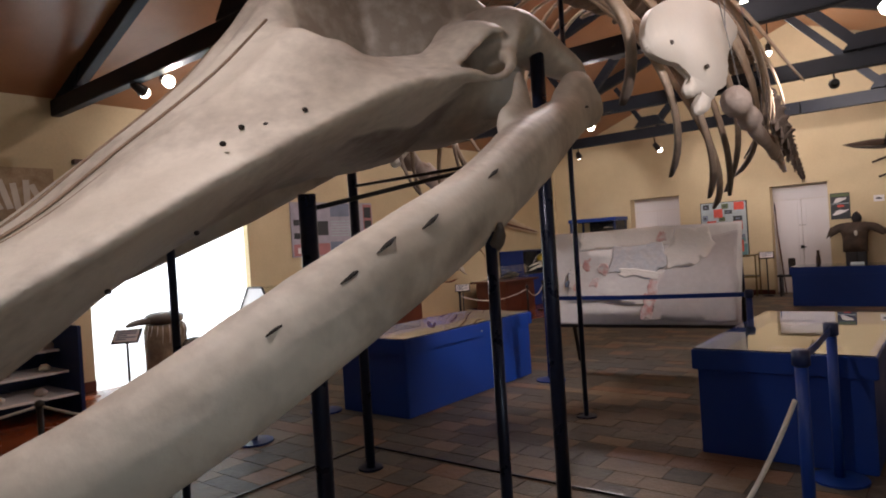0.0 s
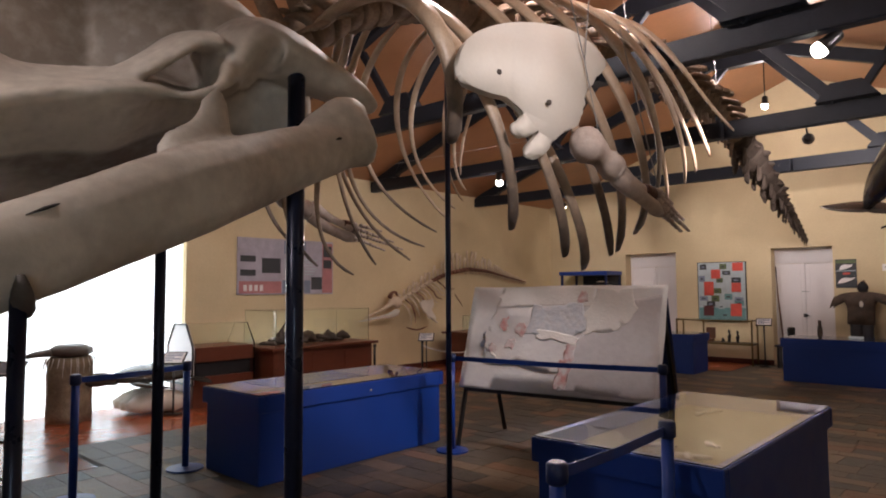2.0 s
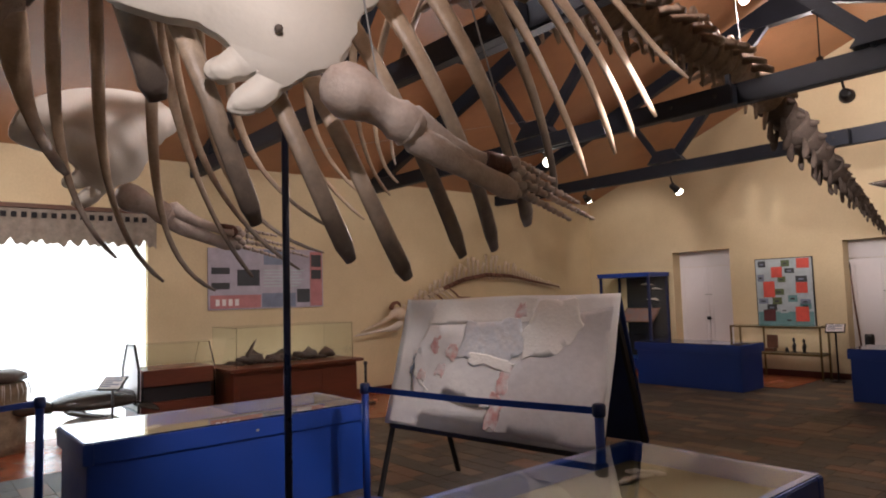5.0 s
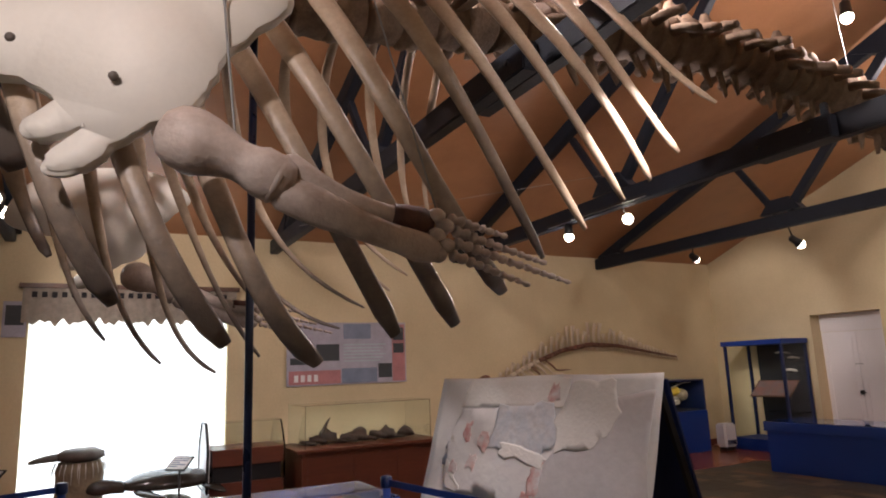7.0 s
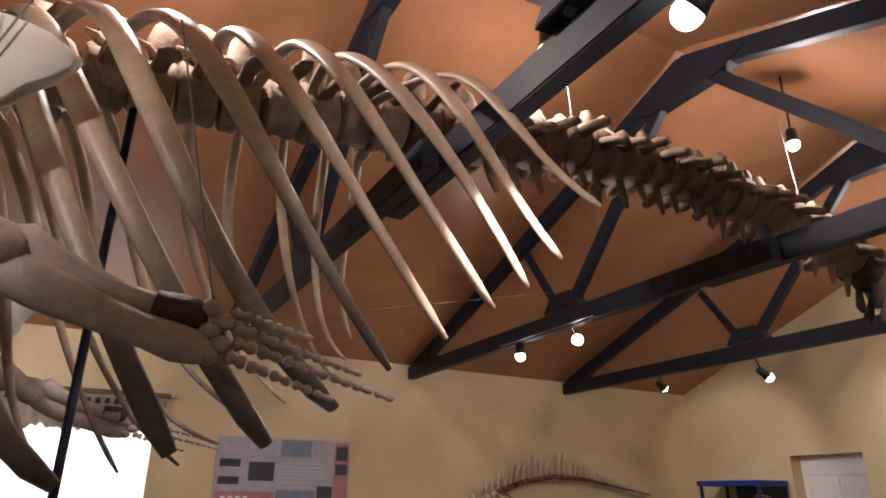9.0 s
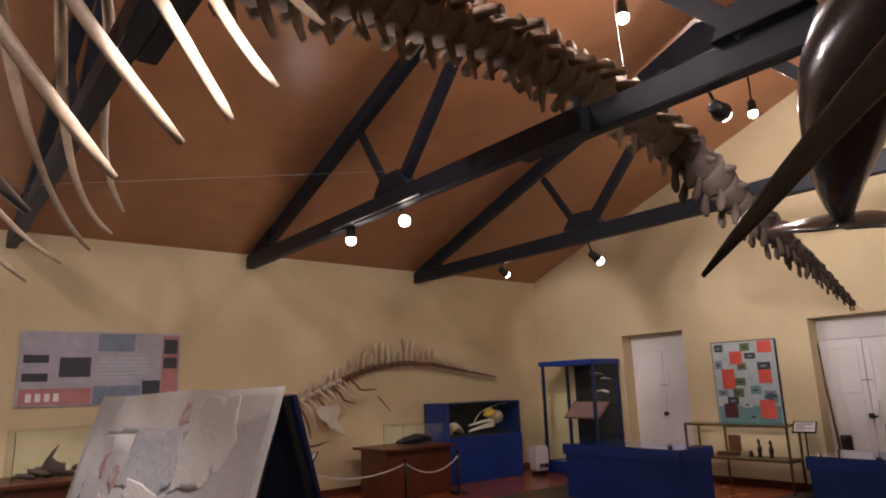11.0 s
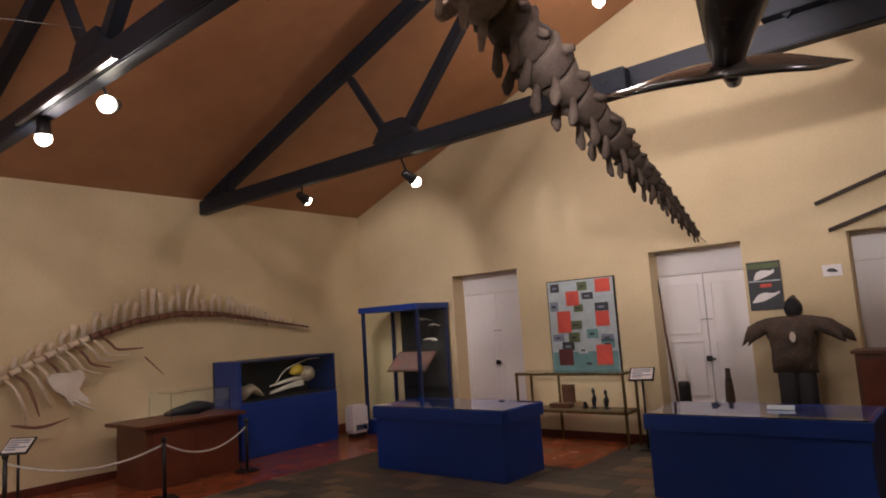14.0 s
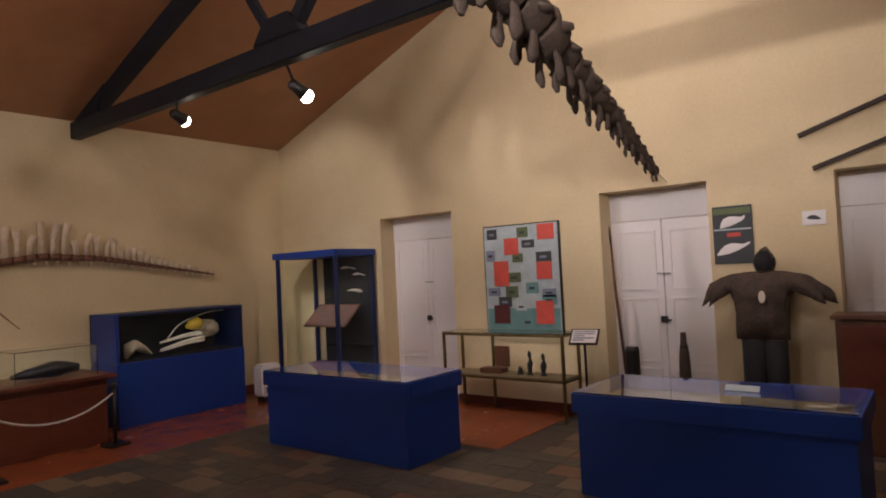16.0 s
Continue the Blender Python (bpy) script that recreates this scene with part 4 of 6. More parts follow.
# steel poles that carry the skeleton
def support_pole(x, y, top, r=0.028, material=POLE):
    t = thing("support_pole", (x, y, 0), "dark blue steel support pole on a round foot plate", "support pole", group="skeleton support poles")
    part("pole", cyl(bmesh.new(), (x, y, 0.012), (x, y, top), r, None, 14), material, t, smooth=True)
    part("foot_plate", cyl(bmesh.new(), (x, y, 0.0), (x, y, 0.014), 0.09, None, 20), material, t)


for x, y, top, r in ((-0.82, 6.39, 3.85, 0.022), (0.05, 4.37, 2.62, 0.04), (-1.6, 4.5, 2.4, 0.035), (-0.46, 3.12, 1.85, 0.04), (0.49, 3.17, 1.62, 0.022), (-1.43, 2.99, 1.75, 0.022)):
    support_pole(x, y, top, r)
brace = thing("pole_braces", (-0.8, 3.9, 1.9), "thin dark steel braces between the skeleton's poles", "brace")
for p, q in (((-1.6, 4.5, 2.05), (0.05, 4.37, 2.05)), ((-0.46, 3.12, 1.78), (0.05, 4.37, 2.06))):
    part("brace_rod", cyl(bmesh.new(), p, q, 0.011, None, 8), BLACK, brace, smooth=True)

# square grey foot plate of the far jaw support, and the dark strip on the floor round the mount
solid("foot_plate", B(-1.6, -1.26, 2.82, 3.16, 0.0, 0.011, bevel=0.003), CHROME, "flat grey steel plate under a support pole", "foot plate")
bm = bmesh.new()
box(bm, -2.02, 0.95, 4.86, 4.88, 0.0, 0.012)
box(bm, -2.02, -2.0, 2.2, 4.86, 0.0, 0.012)
solid("floor_strip", bm, BLACK, "thin dark strip on the floor round the skeleton mount", "floor strip")

# ---- display cases and signs ----
def tilted(bm, m):
    bmesh.ops.transform(bm, matrix=m, verts=bm.verts)
    return bm


def flat_case(x0, x1, y0, y1, h, label):
    """A blue plinth with an overhanging rim and a glass top over a shallow lined tray."""
    t = thing("display_case", ((x0 + x1) / 2, (y0 + y1) / 2, 0), label, "display case", group="blue flat-topped display cases")
    part("plinth", B(x0 + 0.03, x1 - 0.03, y0 + 0.03, y1 - 0.03, 0, h - 0.14, bevel=0.006), BLUE, t)
    bm = bmesh.new()
    e = 0.06
    box(bm, x0, x1, y0, y0 + e, h - 0.14, h, bevel=0.006)
    box(bm, x0, x1, y1 - e, y1, h - 0.14, h, bevel=0.006)
    box(bm, x0, x0 + e, y0 + e, y1 - e, h - 0.14, h, bevel=0.006)
    box(bm, x1 - e, x1, y0 + e, y1 - e, h - 0.14, h, bevel=0.006)
    part("rim", bm, BLUE, t)
    part("tray", B(x0 + e, x1 - e, y0 + e, y1 - e, h - 0.135, h - 0.1), TRAY, t, "pale sand-coloured tray lining")
    g = part("glass_top", B(x0 + 0.012, x1 - 0.012, y0 + 0.012, y1 - 0.012, h + 0.001, h + 0.009, bevel=0.002), GLASS, t, "clear reflecting glass top")
    g.visible_shadow = False
    return t


TRAY = mat("tray_lining", (0.19, 0.15, 0.075), 0.8, 0.2, 5, 60, 0.1)
flat_case(-3.13, -2.2, 5.6, 7.85, 0.735, "long blue display case with a reflecting glass top")
flat_case(0.29, 1.4, 5.87, 8.1, 0.735, "wide blue display case with a glass top behind a belt barrier")
flat_case(-4.16, -2.22, 14.82, 15.62, 0.735, "blue display case with a glass top on the slate floor")
flat_case(-0.79, 1.0, 15.0, 15.86, 0.735, "blue display case with a glass top before the white door")


def relic(name, pts, rad, material, label, cat, squash=0.8, wob=0.2, seed=1, z=0.0):
    bm = tube(bmesh.new(), spline(pts, len(rad)), rad, 9, squash, wob, None, seed)
    lo = min(v.co.z for v in bm.verts)
    if z is not None:
        bmesh.ops.translate(bm, vec=(0, 0, z - lo), verts=bm.verts)
    return solid(name, bm, material, label, cat, smooth=True)


# things lying in the flat cases
rnd = random.Random(5)
for cx, cy, k in ((-2.6, 6.6, 5), (0.85, 7.0, 6), (-3.2, 15.2, 5), (0.1, 15.4, 4)):
    for i in range(k):
        x, y = cx + rnd.uniform(-0.32, 0.32), cy + (rnd.uniform(-0.9, 0.9) if cx in (-2.6, 0.85) else rnd.uniform(-0.2, 0.2))
        if cx in (-3.2, 0.1):
            x = cx + rnd.uniform(-0.75, 0.75)
        a, ln = rnd.uniform(0, 6.3), rnd.uniform(0.06, 0.13)
        relic("bone_fragment", [(x, y, 0), (x + ln * math.cos(a), y + ln * math.sin(a), 0), (x + 2 * ln * math.cos(a + .2), y + 2 * ln * math.sin(a + .2), 0)], [0.012, 0.022, 0.016, 0.026, 0.01], LIMBM, "small tan bone fragment under the glass", "bone fragment", 0.7, 0.2, i, 0.636)
card = solid("caption_card", tilted(B(-0.11, 0.11, -0.004, 0.004, 0, 0.05), pose(0.27, 15.45, 0.746, -50, 0, 0)), PALE, "small pale blue caption card on the glass top", "caption card")


# belt barriers
def belt_post(x, y, label="blue belt-barrier post on a round base"):
    t = thing("barrier_post", (x, y, 0), label, "barrier post", group="blue belt barrier posts")
    part("post", cyl(bmesh.new(), (x, y, 0.02), (x, y, 0.9), 0.03, None, 16), BLUE, t, smooth=True)
    part("base", tube(bmesh.new(), [(x, y, 0.0), (x, y, 0.014), (x, y, 0.026)], [0.16, 0.16, 0.06], 24), BLUE, t)
    part("head", tube(bmesh.new(), [(x, y, 0.88), (x, y, 0.89), (x, y, 0.955), (x, y, 0.965)], [0.03, 0.042, 0.042, 0.03], 16), NAVY, t, smooth=True)


POSTS = {"a": (-3.0, 4.49), "b": (-3.23, 5.5), "c": (-1.84, 7.58), "d": (0.18, 7.98), "e": (1.18, 5.74), "f": (1.19, 4.74)}
for p in POSTS.values():
    belt_post(*p)
for a, b in (("a", "b"), ("c", "d"), ("e", "f")):
    p, q = Vector((*POSTS[a], 0)), Vector((*POSTS[b], 0))
    d = (q - p).normalized()
    bm = slab(bmesh.new(), [(0.04, 0.895), ((q - p).length / 2, 0.885), ((q - p).length - 0.04, 0.895), ((q - p).length - 0.04, 0.94), ((q - p).length / 2, 0.93), (0.04, 0.94)], p, d, (0, 0, 1), 0.004)
    solid("barrier_belt", bm, BLUE, "dark blue webbing belt between barrier posts", "barrier belt")


# rope barriers of black posts
def rope_post(x, y, h=0.62):
    t = thing("rope_post", (x, y, 0), "short dark rope-barrier post on a square foot", "rope post", group="rope barrier posts")
    part("post", cyl(bmesh.new(), (x, y, 0.02), (x, y, h), 0.022, None, 12), BLACK, t, smooth=True)
    part("foot", B(x - 0.11, x + 0.11, y - 0.11, y + 0.11, 0, 0.03, bevel=0.006), BLACK, t)
    part("knob", tube(bmesh.new(), [(x, y, h - 0.02), (x, y, h), (x, y, h + 0.03), (x, y, h + 0.04)], [0.022, 0.034, 0.03, 0.01], 12), BLACK, t, smooth=True)


def rope(p, q, sag, r=0.011):
    p, q = np.array(p), np.array(q)
    pts = [tuple(p + (q - p) * i / 14 - np.array((0, 0, sag * 4 * (i / 14) * (1 - i / 14)))) for i in range(15)]
    solid("rope", tube(bmesh.new(), pts, r, 8), CLOTH, "slack white rope between barrier posts", "rope", smooth=True)


RP = [(-6.1, 10.35), (-6.05, 11.5), (-5.25, 12.75), (-5.6, 14.0)]
for p in RP:
    rope_post(*p)
rope((-6.05, 11.5, 0.56), (-5.25, 12.75, 0.58), 0.16)
rope((-5.25, 12.75, 0.58), (-5.6, 14.0, 0.56), 0.18)
rope_post(-3.4, 3.0, 0.62)
rope((-3.4, 3.0, 0.62), (-4.6, 1.8, 0.55), 0.1)
rope((-3.4, 3.0, 0.62), (-2.2, 3.9, 0.45), 0.08)
rope((1.16, 4.71, 0.72), (0.76, 4.05, 0.015), 0.13, 0.012)


# tilted caption stands
def caption_stand(x, y, h, rz, label="black caption stand with a tilted white text card"):
    t = thing("caption_stand", (x, y, 0), label, "caption stand", rz, group="caption stands")
    part("stem", cyl(bmesh.new(), (0, 0, 0.02), (0, 0, h), 0.014, None, 10), BLACK, t, smooth=True, local=True)
    part("foot", B(-0.1, 0.1, -0.08, 0.08, 0, 0.02, bevel=0.005), BLACK, t, local=True)
    m = pose(0, 0, h + 0.05, 40, 0, 0)
    plate = part("plate", tilted(B(-0.15, 0.15, -0.11, 0.11, -0.008, 0.008, bevel=0.003), m), BLACK, t, local=True)
    part("card", tilted(B(-0.13, 0.13, -0.09, 0.09, 0.008, 0.011), m), WHITE, plate, "white printed card", local=True)
    for i in range(5):
        z = 0.065 - 0.03 * i
        w = 0.11 if i in (0, 1, 3) else 0.06
        part("text_line", tilted(B(-0.115, -0.115 + 2 * w, z - 0.008, z + 0.008, 0.011, 0.0125), m), GREYB, plate, local=True)


for x, y, h, rz in ((-5.84, 6.62, 0.68, 40), (-6.06, 11.62, 0.66, 35), (-1.6, 16.95, 0.86, 12), (-5.75, 4.75, 0.72, 45)):
    caption_stand(x, y, h, rz)

# ---- the A-frame board with the torn paper sheet ----
RZ = math.degrees(math.atan2(0.28, 2.03))
easel = thing("display_board", (-1.02, 8.38, 0), "dark A-frame board carrying a big torn and wrinkled paper collage", "display board", RZ)
W = 1.02
for s, lean in ((-1, -0.48), (1, 0.52)):
    for sx in (-1, 1):
        part("leg", tube(bmesh.new(), [(sx * (W - 0.03), lean, 0.0), (sx * (W - 0.03), lean * 0.5, 0.8), (sx * (W - 0.06), s * 0.02, 1.6)], 0.026, 6), BLACK, easel, local=True)


def on_board(u, v, lift):
    """A point of the sheet: u across, v up the slope from the foot."""
    return (u, -0.48 + 0.46 * v / 1.62 - 0.03 - lift, v)


def sheet(bm, outline, lift, thick=0.002, wave=0.012, seed=0.0):
    tmp = bmesh.new()
    vs = [tmp.verts.new((u, v, 0)) for u, v in outline]
    tmp.faces.new(vs)
    bmesh.ops.triangulate(tmp, faces=tmp.faces)
    bmesh.ops.subdivide_edges(tmp, edges=tmp.edges, cuts=5, use_grid_fill=True)
    bmesh.ops.triangulate(tmp, faces=tmp.faces)
    for v in tmp.verts:
        u, w = v.co.x, v.co.y
        v.co = Vector(on_board(u, w, lift + wave * (0.5 + noise.noise((u * 3 + seed, w * 3, seed)))))
    r = bmesh.ops.extrude_face_region(tmp, geom=list(tmp.faces))
    bmesh.ops.translate(tmp, vec=(0, thick, 0), verts=[e for e in r["geom"] if isinstance(e, bmesh.types.BMVert)])
    join(bm, tmp)
    return bm


def ragged(outline, amount, seed):
    rn = random.Random(seed)
    out = []
    for (a, b), (c, d) in zip(outline, outline[1:] + outline[:1]):
        for i in range(5):
            f = i / 5
            j = amount if i else 0
            out.append((a + (c - a) * f + rn.uniform(-j, j), b + (d - b) * f + rn.uniform(-j, j)))
    return out


bm = bmesh.new()
tmp = B(-W, W, -0.012, 0.012, 0.0, 1.1, bevel=0.003)
tilted(tmp, Matrix.Translation((0, 0.52 - 0.5 * 0.55 / 1.62, 0.55)) @ pose(0, 0, 0, 17.0, 0, 0))
part("rear_panel", tmp, NAVY, easel, "dark blue rear panel", local=True)
paper = part("paper_sheet", sheet(bmesh.new(), ragged([(-1.06, 0.58), (1.03, 0.58), (1.06, 1.64), (-1.03, 1.63)], 0.008, 2), 0.0, wave=0.005), PAPER, easel, "big wrinkled whitish paper sheet", local=True, smooth=True)
PAP2 = mat("torn_white_paper", (0.90, 0.88, 0.84), 0.85, 0.06, 6, 40, 0.18)
PAP3 = mat("lilac_grey_wash", (0.70, 0.675, 0.68), 0.85, 0.12, 4, 20, 0.15)
PAP4 = mat("blue_grey_wash", (0.58, 0.63, 0.69), 0.85, 0.3, 8, 25, 0.25, second=(0.68, 0.66, 0.66), stain=0.4)
PAP5 = mat("faded_red_wash", (0.64, 0.33, 0.31), 0.85, 0.1, 11, 30, 0.2, second=(0.78, 0.74, 0.73), stain=0.25)
for outline, lift, material, name in (
        ([(0.05, 0.62), (1.0, 0.62), (1.02, 1.55), (0.62, 1.5), (0.3, 1.2), (0.12, 1.0)], 0.024, PAP3, "grey_patch"),
        ([(-0.78, 0.85), (0.12, 0.80), (0.15, 1.25), (-0.1, 1.42), (-0.7, 1.4), (-0.82, 1.15)], 0.030, PAPER, "torn_overlay"),
        ([(-0.72, 1.42), (0.4, 1.44), (0.38, 1.62), (-0.66, 1.62)], 0.040, PAP2, "torn_overlay"),
        ([(-0.35, 1.15), (0.15, 1.1), (0.36, 1.25), (0.25, 1.46), (-0.28, 1.45)], 0.050, PAP4, "blue_patch"),
        ([(0.3, 1.16), (0.62, 1.22), (0.8, 1.42), (0.7, 1.62), (0.4, 1.6), (0.28, 1.38)], 0.056, PAP2, "torn_overlay"),
        ([(0.02, 0.64), (0.14, 0.66), (0.18, 0.86), (0.06, 0.92)], 0.056, PAP5, "red_stain"),
        ([(0.10, 0.90), (0.20, 0.92), (0.24, 1.12), (0.14, 1.10)], 0.058, PAP5, "red_stain"),
        ([(-0.56, 1.0), (-0.47, 0.98), (-0.44, 1.08), (-0.53, 1.10)], 0.060, PAP5, "red_stain"),
        ([(-0.64, 1.2), (-0.56, 1.18), (-0.55, 1.30), (-0.62, 1.32)], 0.062, PAP5, "red_stain"),
        ([(-0.46, 1.16), (-0.36, 1.12), (-0.34, 1.22), (-0.43, 1.26)], 0.064, PAP5, "red_stain"),
        ([(-0.74, 0.96), (-0.67, 0.94), (-0.66, 1.02), (-0.72, 1.05)], 0.066, PAP5, "red_stain"),
        ([(0.20, 1.46), (0.30, 1.48), (0.28, 1.60), (0.22, 1.58)], 0.068, PAP5, "red_stain"),
        ([(-0.8, 1.0), (-0.62, 0.84), (-0.6, 0.88), (-0.78, 1.04)], 0.062, PAP2, "paper_fold"),
        ([(-0.85, 1.02), (-0.8, 1.0), (-0.76, 1.14), (-0.82, 1.16)], 0.030, GREYB, "dark_stain"),
        ([(-0.22, 1.12), (0.22, 1.06), (0.24, 1.12), (-0.2, 1.2)], 0.064, PAP2, "paper_fold")):
    part(name, sheet(bmesh.new(), ragged(outline, 0.022, len(name) + int(lift * 1000)), 0.006 + lift * 0.12, wave=0.0012, seed=lift * 100), material, paper, local=True, smooth=True)
part("cross_bar", B(-W + 0.03, W - 0.03, -0.36, -0.335, 0.55, 0.585, bevel=0.004), BLACK, easel, local=True)

# ---- along the long wall ----
# panel with photographs
panel = thing("photo_panel", (-7.0, 9.13, 1.54), "lilac-grey printed panel with photographs and pink blocks on the wall", "photo panel")
board = part("board", B(-6.99, -6.965, 8.17, 10.1, 1.54, 2.48, bevel=0.004), LILAC, panel)


def print_block(y0, y1, z0, z1, material, parent, name="photo"):
    part(name, B(-6.965, -6.961, y0, y1, z0, z1), material, parent)


for a, b, c, d, m_ in ((9.05, 9.5, 2.23, 2.46, GREYB), (8.62, 8.98, 1.9, 2.15, PHOTO), (8.22, 8.5, 2.08, 2.18, PHOTO), (8.22, 8.5, 1.85, 1.95, PHOTO), (9.02, 9.6, 1.56, 1.78, GREYB), (9.62, 9.85, 1.62, 1.84, PHOTO), (9.86, 10.08, 1.56, 2.45, PINK), (8.2, 9.0, 1.56, 1.76, PINK)):
    print_block(a, b, c, d, m_, board, "photo" if m_ != PINK else "pink_block")
part("photo", B(-6.961, -6.957, 9.88, 10.06, 2.2, 2.4), PHOTO, board)
part("photo", B(-6.961, -6.957, 9.88, 10.06, 2.0, 2.15), PHOTO, board)
for i in range(4):
    part("white_figure", B(-6.961, -6.957, 8.28 + i * 0.1, 8.34 + i * 0.1, 1.6, 1.7), WHITE, board)
for i in range(6):
    part("text_line", B(-6.965, -6.962, 9.05, 9.75 - 0.05 * (i % 3), 2.13 - i * 0.05, 2.15 - i * 0.05), PALE, board)
# picture near the start of the wall
pic = thing("wall_picture", (-7.0, 4.1, 2.2), "brown wall picture of pale bones", "wall picture")
b0 = part("board", B(-6.99, -6.97, 3.3, 4.55, 2.2, 2.85, bevel=0.004), mat("brown_print", (0.30, 0.19, 0.10), 0.7, 0.4, 9, 60, 0.05, second=(0.5, 0.38, 0.24), stain=0.5), pic)
for i in range(9):
    y = 3.4 + 0.12 * i
    part("painted_bone", tilted(B(-0.0015, 0.0015, -0.035, 0.035, -0.16 - 0.02 * (i % 3), 0.16), pose(-6.9685, y, 2.5 + 0.04 * (i % 2), 25 - 8 * (i % 4), 0, 0)), BONE, b0)
pic2 = thing("wall_picture", (-7.0, 4.75, 2.3), "small framed dark photograph on the wall", "wall picture")
b0 = part("board", B(-6.99, -6.975, 4.62, 4.88, 2.3, 2.75, bevel=0.003), LILAC, pic2)
part("photo", B(-6.975, -6.972, 4.65, 4.85, 2.45, 2.7), PHOTO, b0)


# low stepped shelf with stones, at the near end of the wall
shelf = thing("stepped_shelf", (-6.0, 3.55, 0), "navy stepped display shelf with pale stones", "display shelf")
part("end_panel", B(-6.45, -5.55, 4.14, 4.18, 0, 0.98, bevel=0.004), NAVY, shelf)
part("back_panel", B(-6.48, -6.45, 2.6, 4.18, 0, 0.98, bevel=0.004), NAVY, shelf)
for i in range(3):
    part("shelf_board", B(-6.45, -5.6 - 0.22 * i, 2.6, 4.14, 0.25 + 0.22 * i, 0.275 + 0.22 * i, bevel=0.003), WHITE, shelf)
for i in range(9):
    lv = i % 3
    y = 3.0 + 0.13 * i
    x = -5.75 - 0.22 * lv
    relic("stone", [(x, y, 0), (x - 0.03, y + 0.05, 0.02), (x, y + 0.1, 0)], [0.02, 0.05, 0.055, 0.03], BONE if i % 2 else LIMBM, "rounded pale stone on the stepped shelf", "stone", 0.8, 0.15, i, 0.275 + 0.22 * lv)

# whale-bone drum with a disc of bone on top
drum = thing("bone_stool", (-6.45, 5.58, 0), "worn whale vertebra on a stained canvas-wrapped drum", "whale vertebra")
part("drum", tube(bmesh.new(), spline([(-6.45, 5.58, 0.0), (-6.45, 5.58, 0.3), (-6.45, 5.58, 0.6), (-6.45, 5.58, 0.8)], 9), [0.25, 0.255, 0.25, 0.255, 0.25, 0.26, 0.255, 0.26, 0.22], 22, 1.0, 0.03), mat("stained_canvas", (0.34, 0.27, 0.18), 0.9, 0.45, 5, 30, 0.4, second=(0.12, 0.08, 0.05), stain=0.5), drum, smooth=True)
# disc and process carry their backlit shade as a dark colour
part("vertebra_disc", tube(bmesh.new(), [(-6.45, 5.58, 0.8), (-6.45, 5.58, 0.83), (-6.45, 5.58, 0.9), (-6.45, 5.58, 0.94)], [0.2, 0.29, 0.28, 0.2], 20, 0.8, 0.12, None, 2), RIBEND, drum, smooth=True)
part("side_process", tube(bmesh.new(), spline([(-6.45, 5.4, 0.86), (-6.4, 5.2, 0.85), (-6.38, 5.05, 0.82)], 6), [0.1, 0.09, 0.08, 0.07, 0.06, 0.03], 8, 0.5, 0.1), RIBEND, drum, smooth=True)
for i in range(26):
    a = i * 0.5
    x, y = -6.45 + 0.262 * math.cos(a), 5.58 + 0.262 * math.sin(a)
    part("frayed_thread", tube(bmesh.new(), [(x, y, 0.79), (x + 0.03 * math.cos(a), y + 0.03 * math.sin(a), 0.70), (x + 0.02 * math.cos(a * 3), y + 0.03 * math.sin(a), 0.56 + 0.05 * (i % 3))], [0.006, 0.005, 0.002], 5), CLOTH, drum, smooth=True)

# glossy turtle on a pale pedestal stone
turtle = thing("turtle_model", (-6.3, 6.55, 0.3), "glossy dark turtle model resting on pale carved bones", "turtle model")
bm = bmesh.new()
bmesh.ops.create_uvsphere(bm, u_segments=26, v_segments=14, radius=1)
for v in bm.verts:
    z = v.co.z * (0.16 if v.co.z > 0 else 0.07) + 0.02 * abs(math.sin(v.co.x * 7)) * max(0, v.co.z)
    v.co = Vector((-6.3 + v.co.x * 0.34, 6.55 + v.co.y * 0.55, 0.46 + z))
part("shell", bm, GLOSSY, turtle, smooth=True)
part("head", tube(bmesh.new(), spline([(-6.25, 6.05, 0.47), (-6.2, 5.9, 0.5), (-6.16, 5.75, 0.5), (-6.14, 5.66, 0.47)], 8), [0.07, 0.075, 0.08, 0.09, 0.09, 0.08, 0.06, 0.02], 12), GLOSSY, turtle, smooth=True)
for sx, y, ln in ((1, 6.2, 0.5), (-1, 6.2, 0.4), (1, 6.95, 0.28), (-1, 6.95, 0.25)):
    part("flipper", tube(bmesh.new(), spline([(-6.3 + sx * 0.25, y, 0.44), (-6.3 + sx * 0.42, y + 0.12, 0.40), (-6.3 + sx * (0.4 + 0.3 * ln), y + ln * 0.7, 0.36)], 7), [0.07, 0.09, 0.085, 0.07, 0.05, 0.035, 0.01], 10, 0.3, 0.02, (0, 1, 0)), GLOSSY, turtle, smooth=True)
for i in range(3):
    relic("carved_bone", [(-6.55 + 0.22 * i, 6.15, 0), (-6.5 + 0.2 * i, 6.5, 0.05), (-6.5 + 0.2 * i, 6.95, 0)], [0.06, 0.13, 0.16, 0.16, 0.15, 0.06], BONE, "pale carved bone block under the turtle model", "bone", 0.9, 0.08, i, 0.0)


def glass_box(t, x0, x1, y0, y1, z0, z1, name="glass_cover"):
    e = 0.006
    for k, (a, b, c, d, f, g) in enumerate(((x0, x0 + e, y0 + e, y1 - e, z0, z1), (x1 - e, x1, y0 + e, y1 - e, z0, z1), (x0, x1, y0, y0 + e, z0, z1), (x0, x1, y1 - e, y1, z0, z1), (x0, x1, y0, y1, z1 + 0.0005, z1 + e))):
        pane = part("glass_pane", B(a, b, c, d, f, g), GLASS, t)
        pane.visible_shadow = False


